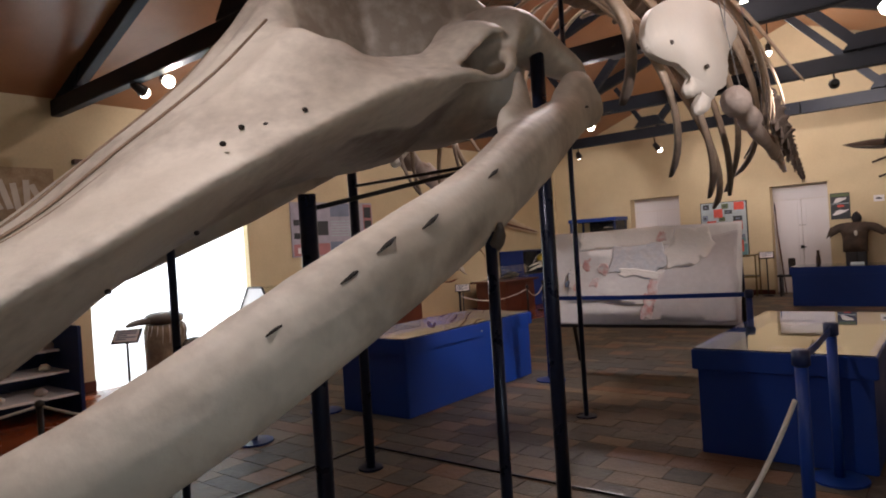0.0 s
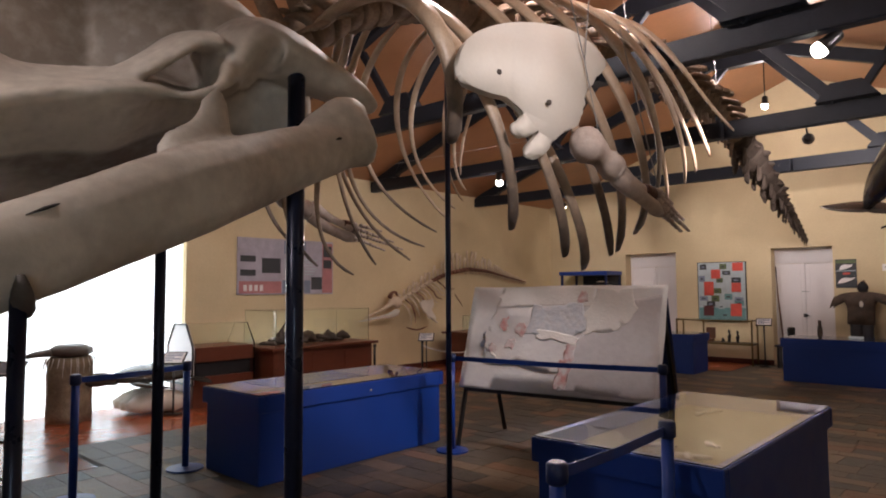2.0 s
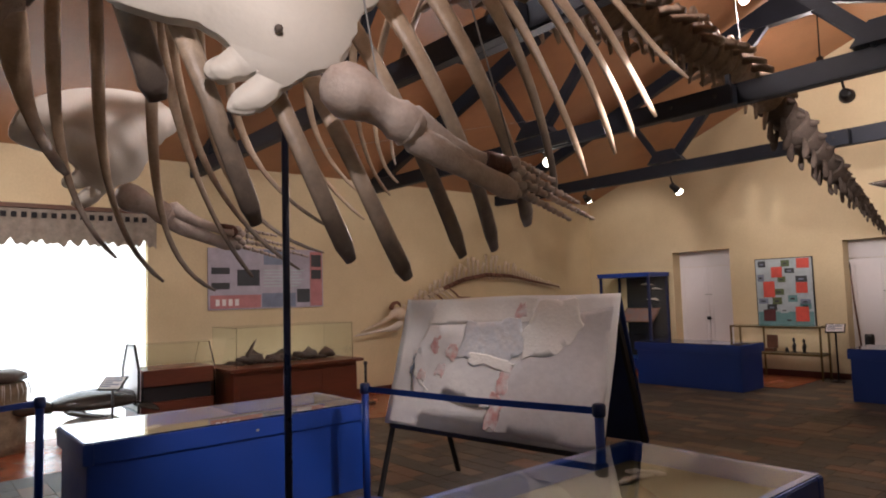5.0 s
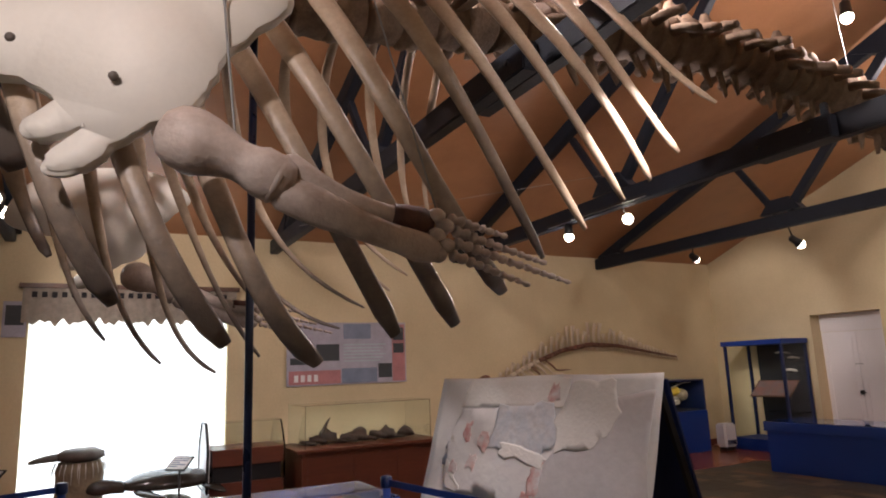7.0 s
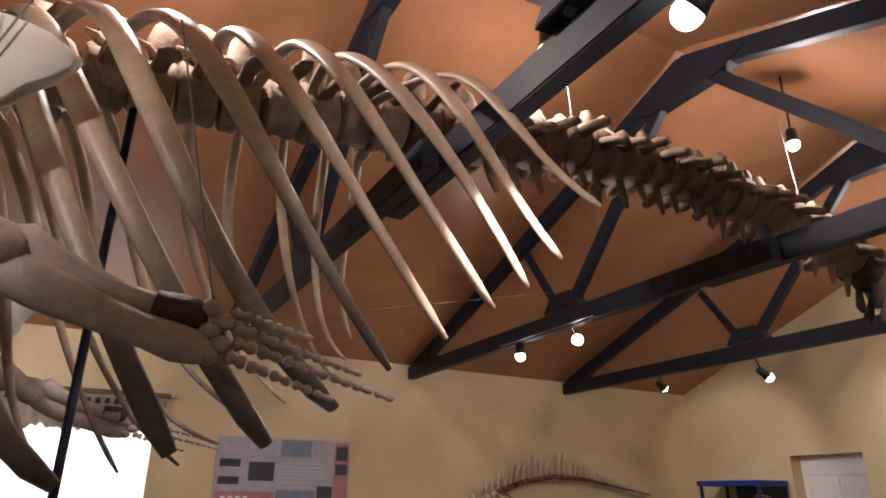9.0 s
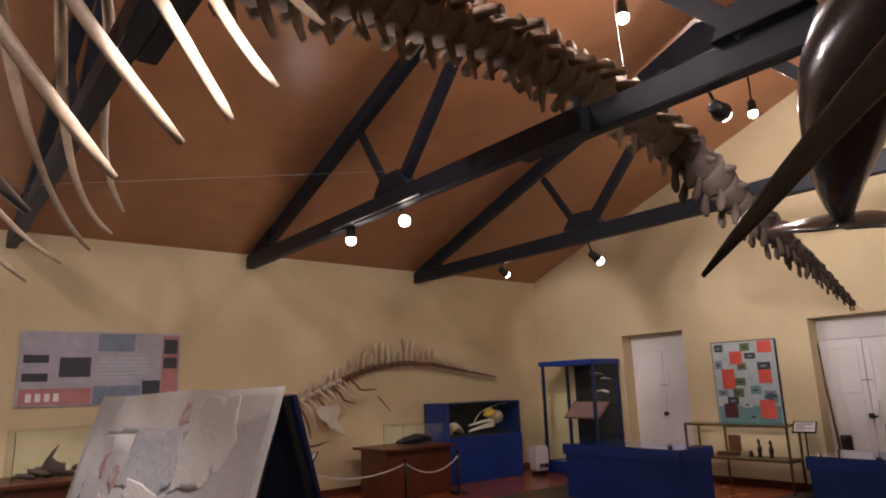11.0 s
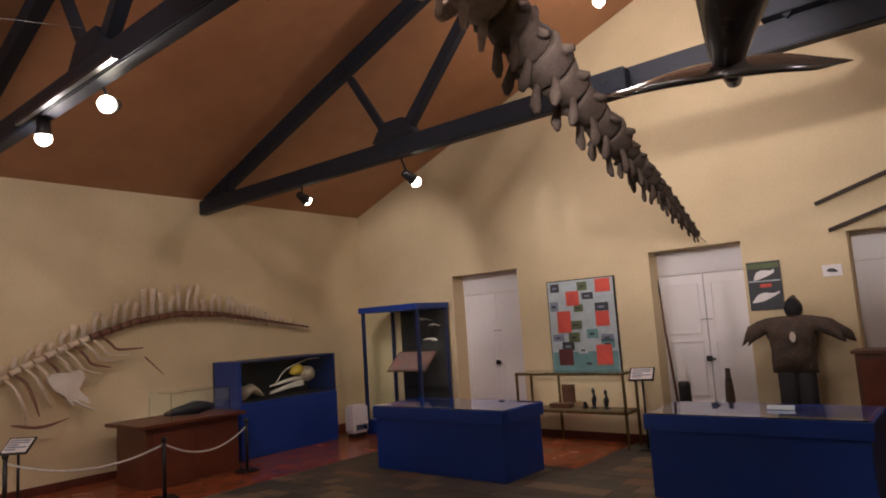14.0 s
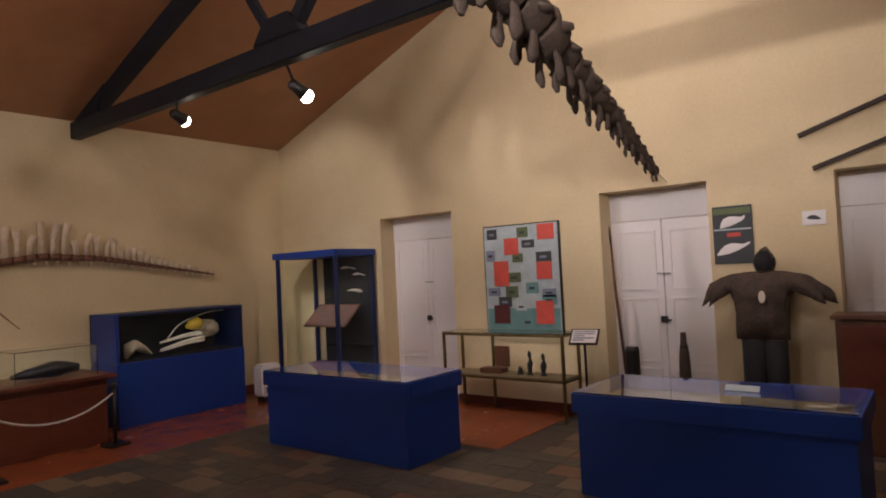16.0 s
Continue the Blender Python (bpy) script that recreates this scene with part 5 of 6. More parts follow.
# gabled glass case on a wooden base
gab = thing("gabled_case", (-6.3, 7.45, 0), "wooden case with a gabled glass hood and white end", "display case")
gy0, gy1 = 6.98, 7.9
part("base", B(-6.72, -6.02, gy0, gy1, 0.0, 0.42, bevel=0.006), WOOD, gab)
part("tray", B(-6.72, -6.02, gy0 + 0.03, gy1, 0.62, 0.82, bevel=0.006), WOOD, gab)
# black block painted in for the shade between base and tray
part("shadow_gap", B(-6.68, -6.06, gy0 + 0.05, gy1 - 0.03, 0.42, 0.62), DARK, gab)
prof = [(-6.74, 0.32), (-6.0, 0.32), (-6.0, 0.84), (-6.2, 1.14), (-6.54, 1.14), (-6.74, 0.84)]
for y in (gy0 - 0.012, gy1):
    part("end_board", slab(bmesh.new(), [(a, z) for a, z in prof], (0, y, 0), (1, 0, 0), (0, 0, 1), 0.022, bevel=0.003), WHITE if y < 7.5 else GLASS, gab)
bm = bmesh.new()
for (a, z), (b, w) in zip(prof, prof[1:] + prof[:1]):
    cyl(bm, (a, gy0 - 0.026, z), (b, gy0 - 0.026, w), 0.016, None, 6)
part("end_frame", bm, BLACK, gab)
for a, b in (((-6.02, 0.84), (-6.21, 1.13)), ((-6.72, 0.84), (-6.53, 1.13))):
    d = Vector((b[0] - a[0], 0, b[1] - a[1]))
    pane = part("glass_pane", slab(bmesh.new(), [(0, 0), (gy1 - gy0 - 0.03, 0), (gy1 - gy0 - 0.03, d.length), (0, d.length)], (a[0], gy0 + 0.01, a[1]), (0, 1, 0), d, 0.005), GLASS, gab)
    pane.visible_shadow = False
part("ridge_strip", B(-6.54, -6.2, gy0, gy1, 1.13, 1.14), GLASS, gab)

# wooden desk case with relics under glass
desk = thing("relic_desk", (-6.1, 9.0, 0), "reddish wooden desk with bones under a glass cover", "desk")
part("body", B(-6.62, -5.72, 8.05, 9.95, 0.0, 0.72, bevel=0.008), WOOD, desk)
part("top", B(-6.7, -5.64, 7.97, 10.03, 0.722, 0.765, bevel=0.008), WOOD, desk)
for i in range(3):
    part("drawer_panel", B(-5.722, -5.712, 8.12 + 0.62 * i, 8.66 + 0.62 * i, 0.08, 0.66, bevel=0.004), WOOD, desk)
glass_box(desk, -6.6, -5.75, 8.1, 9.9, 0.765, 1.3)
OLDB = mat("tarry_old_bone", (0.075, 0.04, 0.026), 0.6, 0.5, 12, 60, 0.6, second=(0.03, 0.018, 0.014), stain=0.4)
for i in range(11):
    y = 8.25 + 0.145 * i
    h = 0.05 + 0.05 * (i % 3)
    relic("old_bone", [(-6.3, y - 0.08, 0), (-6.2, y, h * 0.4), (-6.1, y + 0.1, 0)], [0.02, h * 0.7, h * 0.8, h * 0.6, 0.02], OLDB, "dark weathered bone on the desk", "bone", 0.8, 0.42, i, 0.766)
relic("bone_spike", [(-6.2, 8.5, 0), (-6.2, 8.48, 0.16), (-6.2, 8.58, 0.34)], [0.09, 0.08, 0.055, 0.03, 0.008], OLDB, "upright pointed dark bone on the desk", "bone", 0.6, 0.15, 3, 0.767)

# second wooden desk
desk2 = thing("relic_desk", (-6.2, 13.45, 0), "red-brown wooden desk with a dark relic under glass", "desk")
part("body", B(-6.62, -5.85, 12.85, 14.05, 0.0, 0.69, bevel=0.008), WOOD, desk2)
part("top", B(-6.7, -5.76, 12.74, 14.12, 0.692, 0.735, bevel=0.008), WOOD, desk2)
for i in range(2):
    part("drawer_panel", B(-5.852, -5.842, 12.92 + 0.55 * i, 13.42 + 0.55 * i, 0.08, 0.62, bevel=0.004), WOOD, desk2)
glass_box(desk2, -6.5, -5.95, 13.2, 14.0, 0.735, 1.05)
relic("dark_relic", [(-6.2, 13.25, 0), (-6.2, 13.5, 0.03), (-6.2, 13.7, 0.04), (-6.2, 13.9, 0.02)], [0.03, 0.07, 0.09, 0.1, 0.09, 0.05], BLACK, "dark lumpy iron relic on the desk", "relic", 0.8, 0.2, 3, 0.736)

# blue case with skulls
OLDCREAM = mat("old_cream_bone", (0.56, 0.47, 0.34), 0.6, 0.35, 14, 60, 0.3, second=(0.26, 0.19, 0.12), stain=0.5)
big = thing("skull_case", (-6.65, 15.2, 0), "deep blue case with a dark glazed upper part holding skulls", "display case")
part("base", B(-6.98, -6.3, 14.38, 16.12, 0.0, 0.76, bevel=0.008), BLUE, big)
part("back_panel", B(-6.98, -6.95, 14.38, 16.12, 0.762, 1.34), SHADOWBOX, big)
# near side panel blue, far side and top panels darker navy
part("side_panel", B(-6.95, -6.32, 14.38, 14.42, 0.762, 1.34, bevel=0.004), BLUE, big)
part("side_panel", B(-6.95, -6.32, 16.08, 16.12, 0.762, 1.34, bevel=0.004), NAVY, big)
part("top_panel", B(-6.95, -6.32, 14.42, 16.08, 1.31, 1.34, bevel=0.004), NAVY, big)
part("tray", B(-6.95, -6.34, 14.42, 16.08, 0.763, 0.775), SHADOWBOX, big)
pane = part("glass_pane", B(-6.325, -6.32, 14.42, 16.08, 0.78, 1.305), THINGLASS, big)
pane.visible_shadow = False
relic("pale_skull", [(-6.6, 14.62, 0.0), (-6.6, 14.7, 0.16), (-6.6, 14.8, 0.12), (-6.6, 14.95, 0.02)], [0.04, 0.12, 0.13, 0.10, 0.03], OLDCREAM, "pale triangular skull in the blue case", "skull", 0.5, 0.06, 3, 0.776)
sk = thing("dolphin_skull", (-6.6, 15.5, 0.8), "dolphin skull with yellow melon in the blue case", "skull")
part("cranium", tube(bmesh.new(), spline([(-6.6, 15.6, 1.03), (-6.6, 15.75, 1.06), (-6.6, 15.9, 1.0)], 7), [0.05, 0.10, 0.125, 0.135, 0.13, 0.10, 0.04], 14, 0.9, 0.14), OLDCREAM, sk, smooth=True)
for z0, z1, r in ((1.0, 0.93, 0.028), (0.94, 0.84, 0.022), (0.9, 0.82, 0.018)):
    part("jaw", tube(bmesh.new(), spline([(-6.58, 15.68, z0), (-6.56, 15.4, (z0 + z1) / 2 + 0.02), (-6.56, 15.05, z1)], 8), [r * 1.4, r * 1.3, r * 1.2, r, r, r * .8, r * .7, r * .4], 8), BONE, sk, smooth=True)
part("melon", tube(bmesh.new(), [(-6.5, 15.38, 1.1), (-6.5, 15.45, 1.12), (-6.5, 15.55, 1.14), (-6.5, 15.62, 1.14)], [0.02, 0.07, 0.08, 0.03], 12), YELL, sk, "yellow model melon", smooth=True)
part("outline_wire", tube(bmesh.new(), spline([(-6.5, 15.1, 0.95), (-6.5, 15.3, 1.15), (-6.5, 15.7, 1.27), (-6.5, 15.95, 1.28)], 10), 0.008, 6), BONE, sk, smooth=True)

# white heater
heat = thing("heater", (-6.1, 16.35, 0), "small white electric heater on the red floor", "heater")
part("body", B(-6.25, -6.02, 16.2, 16.52, 0.07, 0.5, bevel=0.03), WHITE, heat)
part("foot", B(-6.22, -6.05, 16.24, 16.48, 0.0, 0.07, bevel=0.004), BLACK, heat)
part("grille", B(-6.022, -6.014, 16.24, 16.48, 0.12, 0.2, bevel=0.003), CHROME, heat)

# ---- along the gable wall ----
# tall glazed cabinet
cab = thing("glass_cabinet", (-5.5, 17.0, 0), "tall blue-framed glass cabinet with bones and a tilted print", "cabinet")
cx0, cx1, cy0, cy1, ch = -6.2, -4.95, 16.62, 17.36, 2.03
part("plinth", B(cx0, cx1, cy0, cy1, 0, 0.22, bevel=0.006), BLUE, cab)
part("cornice", B(cx0 - 0.03, cx1 + 0.03, cy0 - 0.03, cy1, ch - 0.09, ch, bevel=0.006), BLUE, cab)
for x in (cx0, cx1 - 0.05):
    for y in (cy0, cy1 - 0.05):
        part("corner_post", B(x, x + 0.05, y, y + 0.05, 0.22, ch - 0.09, bevel=0.004), NAVY, cab)
part("back_panel", B(-5.98, cx1 - 0.05, cy1 - 0.03, cy1 - 0.01, 0.22, ch - 0.09), SHADOWBOX, cab)
pane = part("glass_pane", B(cx1 - 0.018, cx1 - 0.012, cy0 + 0.05, cy1 - 0.05, 0.22, ch - 0.09), THINGLASS, cab)
pane.visible_shadow = False
pane = part("glass_pane", B(cx0 + 0.05, cx1 - 0.05, cy0 + 0.012, cy0 + 0.018, 0.22, ch - 0.09), THINGLASS, cab)
pane.visible_shadow = False
pane = part("glass_pane", B(cx0 + 0.012, cx0 + 0.018, cy0 + 0.05, cy1 - 0.05, 0.22, ch - 0.09), THINGLASS, cab)
pane.visible_shadow = False
pr = part("tilted_print", tilted(B(-0.42, 0.42, -0.22, 0.22, -0.008, 0.008, bevel=0.003), pose(-5.45, 16.98, 1.12, 42, 0, 0)), WOODV, cab)
part("print_picture", tilted(B(-0.39, 0.39, -0.19, 0.19, 0.008, 0.011), pose(-5.45, 16.98, 1.12, 42, 0, 0)), mat("faded_print", (0.27, 0.10, 0.06), 0.6, 0.3, 7, 40, 0.03, second=(0.12, 0.13, 0.14), stain=0.6), pr)
part("shelf", B(-5.7, cx1 - 0.05, 17.12, 17.33, 0.68, 0.695), GLASS, cab)
for x, z, ln in ((-5.42, 1.78, 0.16), (-5.2, 1.68, 0.12), (-5.3, 1.45, 0.15)):
    part("mounted_bone", tube(bmesh.new(), spline([(x - ln, 17.3, z), (x, 17.29, z + 0.01), (x + ln, 17.3, z - 0.02)], 6), [0.012, 0.03, 0.035, 0.045 if z < 1.5 else 0.02, 0.05 if z < 1.5 else 0.02, 0.01], 8, 0.5, 0.15), BONE, cab, smooth=True)
relic("white_shell", [(-5.45, 17.0, 0), (-5.38, 17.0, 0.1), (-5.32, 17.0, 0.0)], [0.03, 0.12, 0.14, 0.1, 0.03], BONE, "rounded white bone in the cabinet", "bone", 0.8, 0.1, 2, 0.22)

# pin board with red sheets
bd = thing("notice_board", (-2.57, 17.38, 0.885), "pale notice board with red sheets and small photographs", "notice board")
frame_b = part("frame", B(-3.09, -2.045, 17.372, 17.398, 0.87, 2.185, bevel=0.004), BLACK, bd)
brd = part("board", B(-3.07, -2.065, 17.362, 17.372, 0.885, 2.17), PALE, bd)
part("lower_print", B(-3.06, -2.075, 17.359, 17.362, 0.89, 1.18), TEAL, brd, "teal sea print")


def pinned(x0, x1, z0, z1, material, name="photo", lift=0.0):
    part(name, B(x0, x1, 17.352 - lift, 17.356 - lift, z0, z1), material, brd)


for x0, x1, z0, z1 in ((-2.32, -2.1, 1.98, 2.16), (-2.78, -2.58, 1.82, 2.02), (-2.94, -2.73, 1.45, 1.75), (-2.35, -2.15, 1.52, 1.72), (-2.38, -2.15, 1.0, 1.27)):
    pinned(x0, x1, z0, z1, RED, "red_sheet", 0.004)
pinned(-2.96, -2.74, 1.0, 1.22, MAROON, "maroon_sheet", 0.004)
rnd = random.Random(3)
for x, z, m_ in ((-2.95, 2.08, PHOTO), (-2.52, 2.08, GREENP), (-2.45, 1.94, PHOTO), (-2.98, 1.82, GREYB), (-2.6, 1.78, GREENP), (-2.25, 1.78, PHOTO), (-2.66, 1.55, GREENP), (-2.95, 1.38, GREYB), (-2.7, 1.38, GREENP), (-2.42, 1.42, TEAL), (-2.2, 1.36, GREYB), (-2.8, 1.26, PHOTO), (-2.58, 1.2, PALE), (-2.2, 1.28, TEAL), (-2.5, 1.02, TEAL)):
    w, h = rnd.uniform(0.06, 0.1), rnd.uniform(0.045, 0.07)
    pinned(x - w, x + w, z - h, z + h, m_)
    part("photo_subject", B(x - w * 0.5, x + w * 0.4, 17.349, 17.352, z - h * 0.3, z + h * 0.2), PHOTO if m_ != PHOTO else GREYB, brd)

# brass-framed glass table case
tc = thing("glass_table", (-2.6, 17.0, 0), "brass-framed glass table case with dark figurines", "display table")
tx0, tx1, ty0, ty1 = -3.4, -1.8, 16.85, 17.25
for x in (tx0, -2.95, tx1 - 0.03):
    for y in (ty0, ty1 - 0.03):
        if x == -2.95 and y == ty0:
            continue
        part("leg", B(x, x + 0.03, y, y + 0.03, 0, 0.92, bevel=0.003), BRASS, tc)
for z in (0.42, 0.905):
    bm = bmesh.new()
    box(bm, tx0, tx1, ty0, ty0 + 0.025, z, z + 0.03)
    box(bm, tx0, tx1, ty1 - 0.025, ty1, z, z + 0.03)
    box(bm, tx0, tx0 + 0.025, ty0 + 0.025, ty1 - 0.025, z, z + 0.03)
    box(bm, tx1 - 0.025, tx1, ty0 + 0.025, ty1 - 0.025, z, z + 0.03)
    part("frame", bm, BRASS, tc)
part("shelf", B(tx0 + 0.02, tx1 - 0.02, ty0 + 0.02, ty1 - 0.02, 0.452, 0.46), TRAY, tc, "thin tan shelf")
pane = part("glass_top", B(tx0 + 0.002, tx1 - 0.002, ty0 + 0.002, ty1 - 0.002, 0.936, 0.944), GLASS, tc)
pane.visible_shadow = False


def figurine(x, y, z, h, seed):
    bm = bmesh.new()
    tube(bm, spline([(x, y, z), (x, y, z + 0.02), (x, y, z + 0.35 * h), (x + 0.01, y, z + 0.6 * h), (x, y, z + 0.8 * h), (x, y, z + h)], 14), [0.05, 0.05, 0.04, 0.028, 0.03, 0.034, 0.04, 0.036, 0.02, 0.018, 0.026, 0.028, 0.02, 0.006], 10, 0.8, 0.12, None, seed)
    solid("figurine", bm, BLACK, "small dark carved figurine on the glass shelf", "figurine", smooth=True, group="figurines")


figurine(-2.33, 17.05, 0.46, 0.27, 1)
figurine(-2.16, 17.05, 0.46, 0.25, 2)
figurine(-2.46, 17.05, 0.46, 0.09, 3)
box_ = thing("wooden_box", (-2.8, 17.05, 0.46), "open small wooden box on the glass shelf", "box")
part("base", B(-2.96, -2.66, 16.97, 17.12, 0.461, 0.52, bevel=0.004), WOODV, box_)
part("lid", B(-2.84, -2.64, 17.125, 17.14, 0.52, 0.76, bevel=0.004), WOODV, box_)

# whale prints and a small sign beside the second door
pw = thing("whale_poster", (-0.19, 17.385, 1.6), "black poster with two white whales and a red streak", "poster")
pb_ = part("sheet", B(-0.37, -0.01, 17.38, 17.395, 1.6, 2.16, bevel=0.002), PHOTO, pw)
part("head_strip", B(-0.36, -0.02, 17.376, 17.38, 2.08, 2.14), GREENP, pb_)
part("divider", B(-0.36, -0.02, 17.376, 17.38, 1.925, 1.94), PALE, pb_)
for z, ln in ((2.0, 0.11), (1.74, 0.15)):
    part("whale_shape", tube(bmesh.new(), spline([(-0.19 - ln, 17.378, z - 0.05), (-0.22, 17.378, z + 0.01), (-0.1, 17.378, z + 0.03), (-0.19 + ln, 17.378, z + 0.06)], 9), [0.006, 0.03, 0.045, 0.045, 0.035, 0.022, 0.014, 0.012, 0.006], 8, 0.12, 0.05, (0, 0, 1)), WHITE, pb_)
part("red_streak", B(-0.24, -0.12, 17.374, 17.378, 1.86, 1.9), RED, pb_)
sg = thing("wall_sign", (0.5, 17.385, 1.93), "small white wall sign with a dark fish shape", "sign")
ps = part("plate", B(0.41, 0.6, 17.385, 17.397, 1.92, 2.05, bevel=0.002), WHITE, sg)
part("fish_shape", tube(bmesh.new(), [(0.45, 17.384, 1.985), (0.48, 17.384, 1.99), (0.52, 17.384, 1.985), (0.56, 17.384, 1.97)], [0.004, 0.02, 0.02, 0.004], 8, 0.15, 0, (0, 0, 1)), PHOTO, ps)

# rifle-like harpoon gun stock leaning in the recess
hp = thing("harpoon", (-1.42, 17.5, 0), "long dark harpoon leaning in the door recess", "harpoon")
part("shaft", tube(bmesh.new(), [(-1.33, 17.42, 0.0), (-1.39, 17.45, 0.7), (-1.45, 17.46, 1.4), (-1.48, 17.47, 2.05)], [0.012, 0.016, 0.014, 0.008], 8), WOODV, hp, smooth=True)
part("head", tube(bmesh.new(), [(-1.47, 17.465, 1.8), (-1.475, 17.467, 1.95), (-1.485, 17.47, 2.08)], [0.012, 0.022, 0.003], 8, 0.5), BLACK, hp, smooth=True)
# stand with shells behind the case
st = thing("low_bench", (-0.85, 17.0, 0), "low dark bench before the door", "bench")
part("seat", B(-1.4, -0.3, 16.88, 17.15, 0.42, 0.46, bevel=0.005), BLACK, st)
for x in (-1.36, -0.38):
    part("leg", B(x, x + 0.04, 16.9, 17.12, 0, 0.42, bevel=0.004), BLACK, st)
shell = thing("harpoon_shell", (-0.6, 17.0, 0.46), "tall brown iron harpoon head standing on the bench", "harpoon head")
part("body", tube(bmesh.new(), [(-0.6, 17, 0.46), (-0.6, 17, 0.64), (-0.6, 17, 0.78), (-0.6, 17, 0.84), (-0.6, 17, 0.86), (-0.6, 17, 0.97)], [0.055, 0.052, 0.045, 0.035, 0.03, 0.026], 16), LEATHER, shell, smooth=True)
part("collar", tube(bmesh.new(), [(-0.6, 17, 0.83), (-0.6, 17, 0.85)], 0.04, 16), BLACK, shell)
sh2 = thing("iron_canister", (-1.11, 17.0, 0.46), "short dark iron canister standing on the bench", "canister")
part("body", tube(bmesh.new(), [(-1.11, 17, 0.46), (-1.11, 17, 0.78)], 0.07, 18), BLACK, sh2)
part("cap", tube(bmesh.new(), [(-1.11, 17, 0.78), (-1.11, 17, 0.82)], [0.072, 0.06], 18), BLACK, sh2)
relic("iron_piece", [(-0.95, 17, 0), (-0.9, 17, 0.02), (-0.8, 17, 0.0)], [0.01, 0.025, 0.02, 0.008], BLACK, "small dark iron piece on the bench", "iron piece", 0.7, 0.2, 4, 0.461)

# oilskin suit with spread arms, on a stand, one plain mesh
bm = bmesh.new()
X, Y = 0.07, 17.2
coat = ragged([(-0.10, 1.52), (-0.27, 1.50), (-0.45, 1.42), (-0.535, 1.20), (-0.46, 1.26), (-0.28, 1.35), (-0.225, 1.22), (-0.235, 0.90), (0.0, 0.88), (0.215, 0.90), (0.22, 1.25), (0.27, 1.36), (0.42, 1.30), (0.60, 1.22), (0.56, 1.34), (0.37, 1.48), (0.15, 1.52)], 0.008, 4)
for lift, shrink in ((0.0, 1.0), (0.045, 0.86)):
    slab(bm, [(a * shrink if abs(a) > 0.24 else a * (shrink * 0.95 + 0.05), 1.2 + (z - 1.2) * (0.97 if lift else 1)) for a, z in coat], (X, Y - lift, 0), (1, 0, 0), (0, 0, 1), 0.05, bevel=0.008)
for v in bm.verts:
    v.co.y += 0.022 * noise.noise((v.co.x * 9, 1.3, v.co.z * 5))
bmesh.ops.create_uvsphere(bm, u_segments=14, v_segments=10, radius=0.1, matrix=Matrix.Translation((X + 0.04, Y, 1.6)) @ Matrix.Diagonal((0.95, 0.8, 1.2, 1)))
tube(bm, [(X + 0.04, Y, 1.66), (X + 0.05, Y, 1.71), (X + 0.06, Y, 1.745)], [0.07, 0.045, 0.01], 10)
for s in (-1, 1):
    tube(bm, [(X + s * 0.09, Y, 0.9), (X + s * 0.095, Y, 0.5), (X + s * 0.10, Y, 0.0)], [0.11, 0.1, 0.09], 12, 0.8, 0.06)
suit = solid("mannequin", bm, LEATHER, "dark brown hooded oilskin suit with spread arms against the wall", "mannequin", smooth=True)
suit.data.materials.append(DARK)
for p in suit.data.polygons:
    if p.center.z < 0.88 or (p.center.z > 1.52 and p.center.y < Y - 0.03):
        p.material_index = 1
med = solid("medallion", tube(bmesh.new(), [(X + 0.02, Y - 0.1, 1.29), (X + 0.02, Y - 0.115, 1.29)], [0.058, 0.05], 16, 0.55, 0.0, (0, 0, 1)), BONE, "small oval white ornament hanging on the suit", "ornament")

# brown cabinet under the third door
bc = thing("brown_cabinet", (1.3, 17.2, 0), "dark brown wooden cabinet with panelled front", "cabinet")
part("body", B(0.66, 1.95, 16.98, 17.36, 0, 1.1, bevel=0.008), WOODV, bc)
part("top", B(0.63, 1.98, 16.95, 17.37, 1.102, 1.14, bevel=0.006), WOODV, bc)
for i in range(2):
    part("door", B(0.7 + 0.62 * i, 1.28 + 0.62 * i, 16.965, 16.98, 0.5, 1.05, bevel=0.005), WOOD, bc)
# two long dark poles on the wall
POLEWOOD = mat("dark_pole_wood", (0.035, 0.02, 0.013), 0.7, 0.35, 5, 50, 0.1)
for x0, z0, x1, z1 in ((0.43, 2.73, 2.6, 3.45), (0.53, 2.42, 2.7, 3.12)):
    t = thing("wall_pole", (x0, 17.33, z0), "long dark squared wooden pole fixed slanting to the wall", "wooden pole", group="poles on the gable wall")
    d = Vector((x1 - x0, 0, z1 - z0))
    part("pole", slab(bmesh.new(), [(0, -0.02), (d.length, -0.02), (d.length, 0.02), (0, 0.02)], (x0, 17.33, z0), d, (-d.z, 0, d.x), 0.04, bevel=0.005), POLEWOOD, t)
    part("bracket", B(x0 + 0.9, x0 + 0.94, 17.35, 17.4, z0 + 0.27, z0 + 0.33), BLACK, t)

# ---- beaked-whale skeleton on the long wall ----
sm = thing("dolphin_skeleton", (-6.9, 13.4, 1.0), "small pale beaked-whale skeleton mounted on the long wall", "dolphin skeleton")
WS = [(11.55, 1.30), (11.9, 1.48), (12.3, 1.66), (12.67, 1.80), (13.2, 1.97), (13.82, 2.06), (14.5, 2.03), (15.3, 1.90), (16.07, 1.78)]


def wall_z(y):
    return float(np.interp(y, [a for a, _ in WS], [b for _, b in WS]))


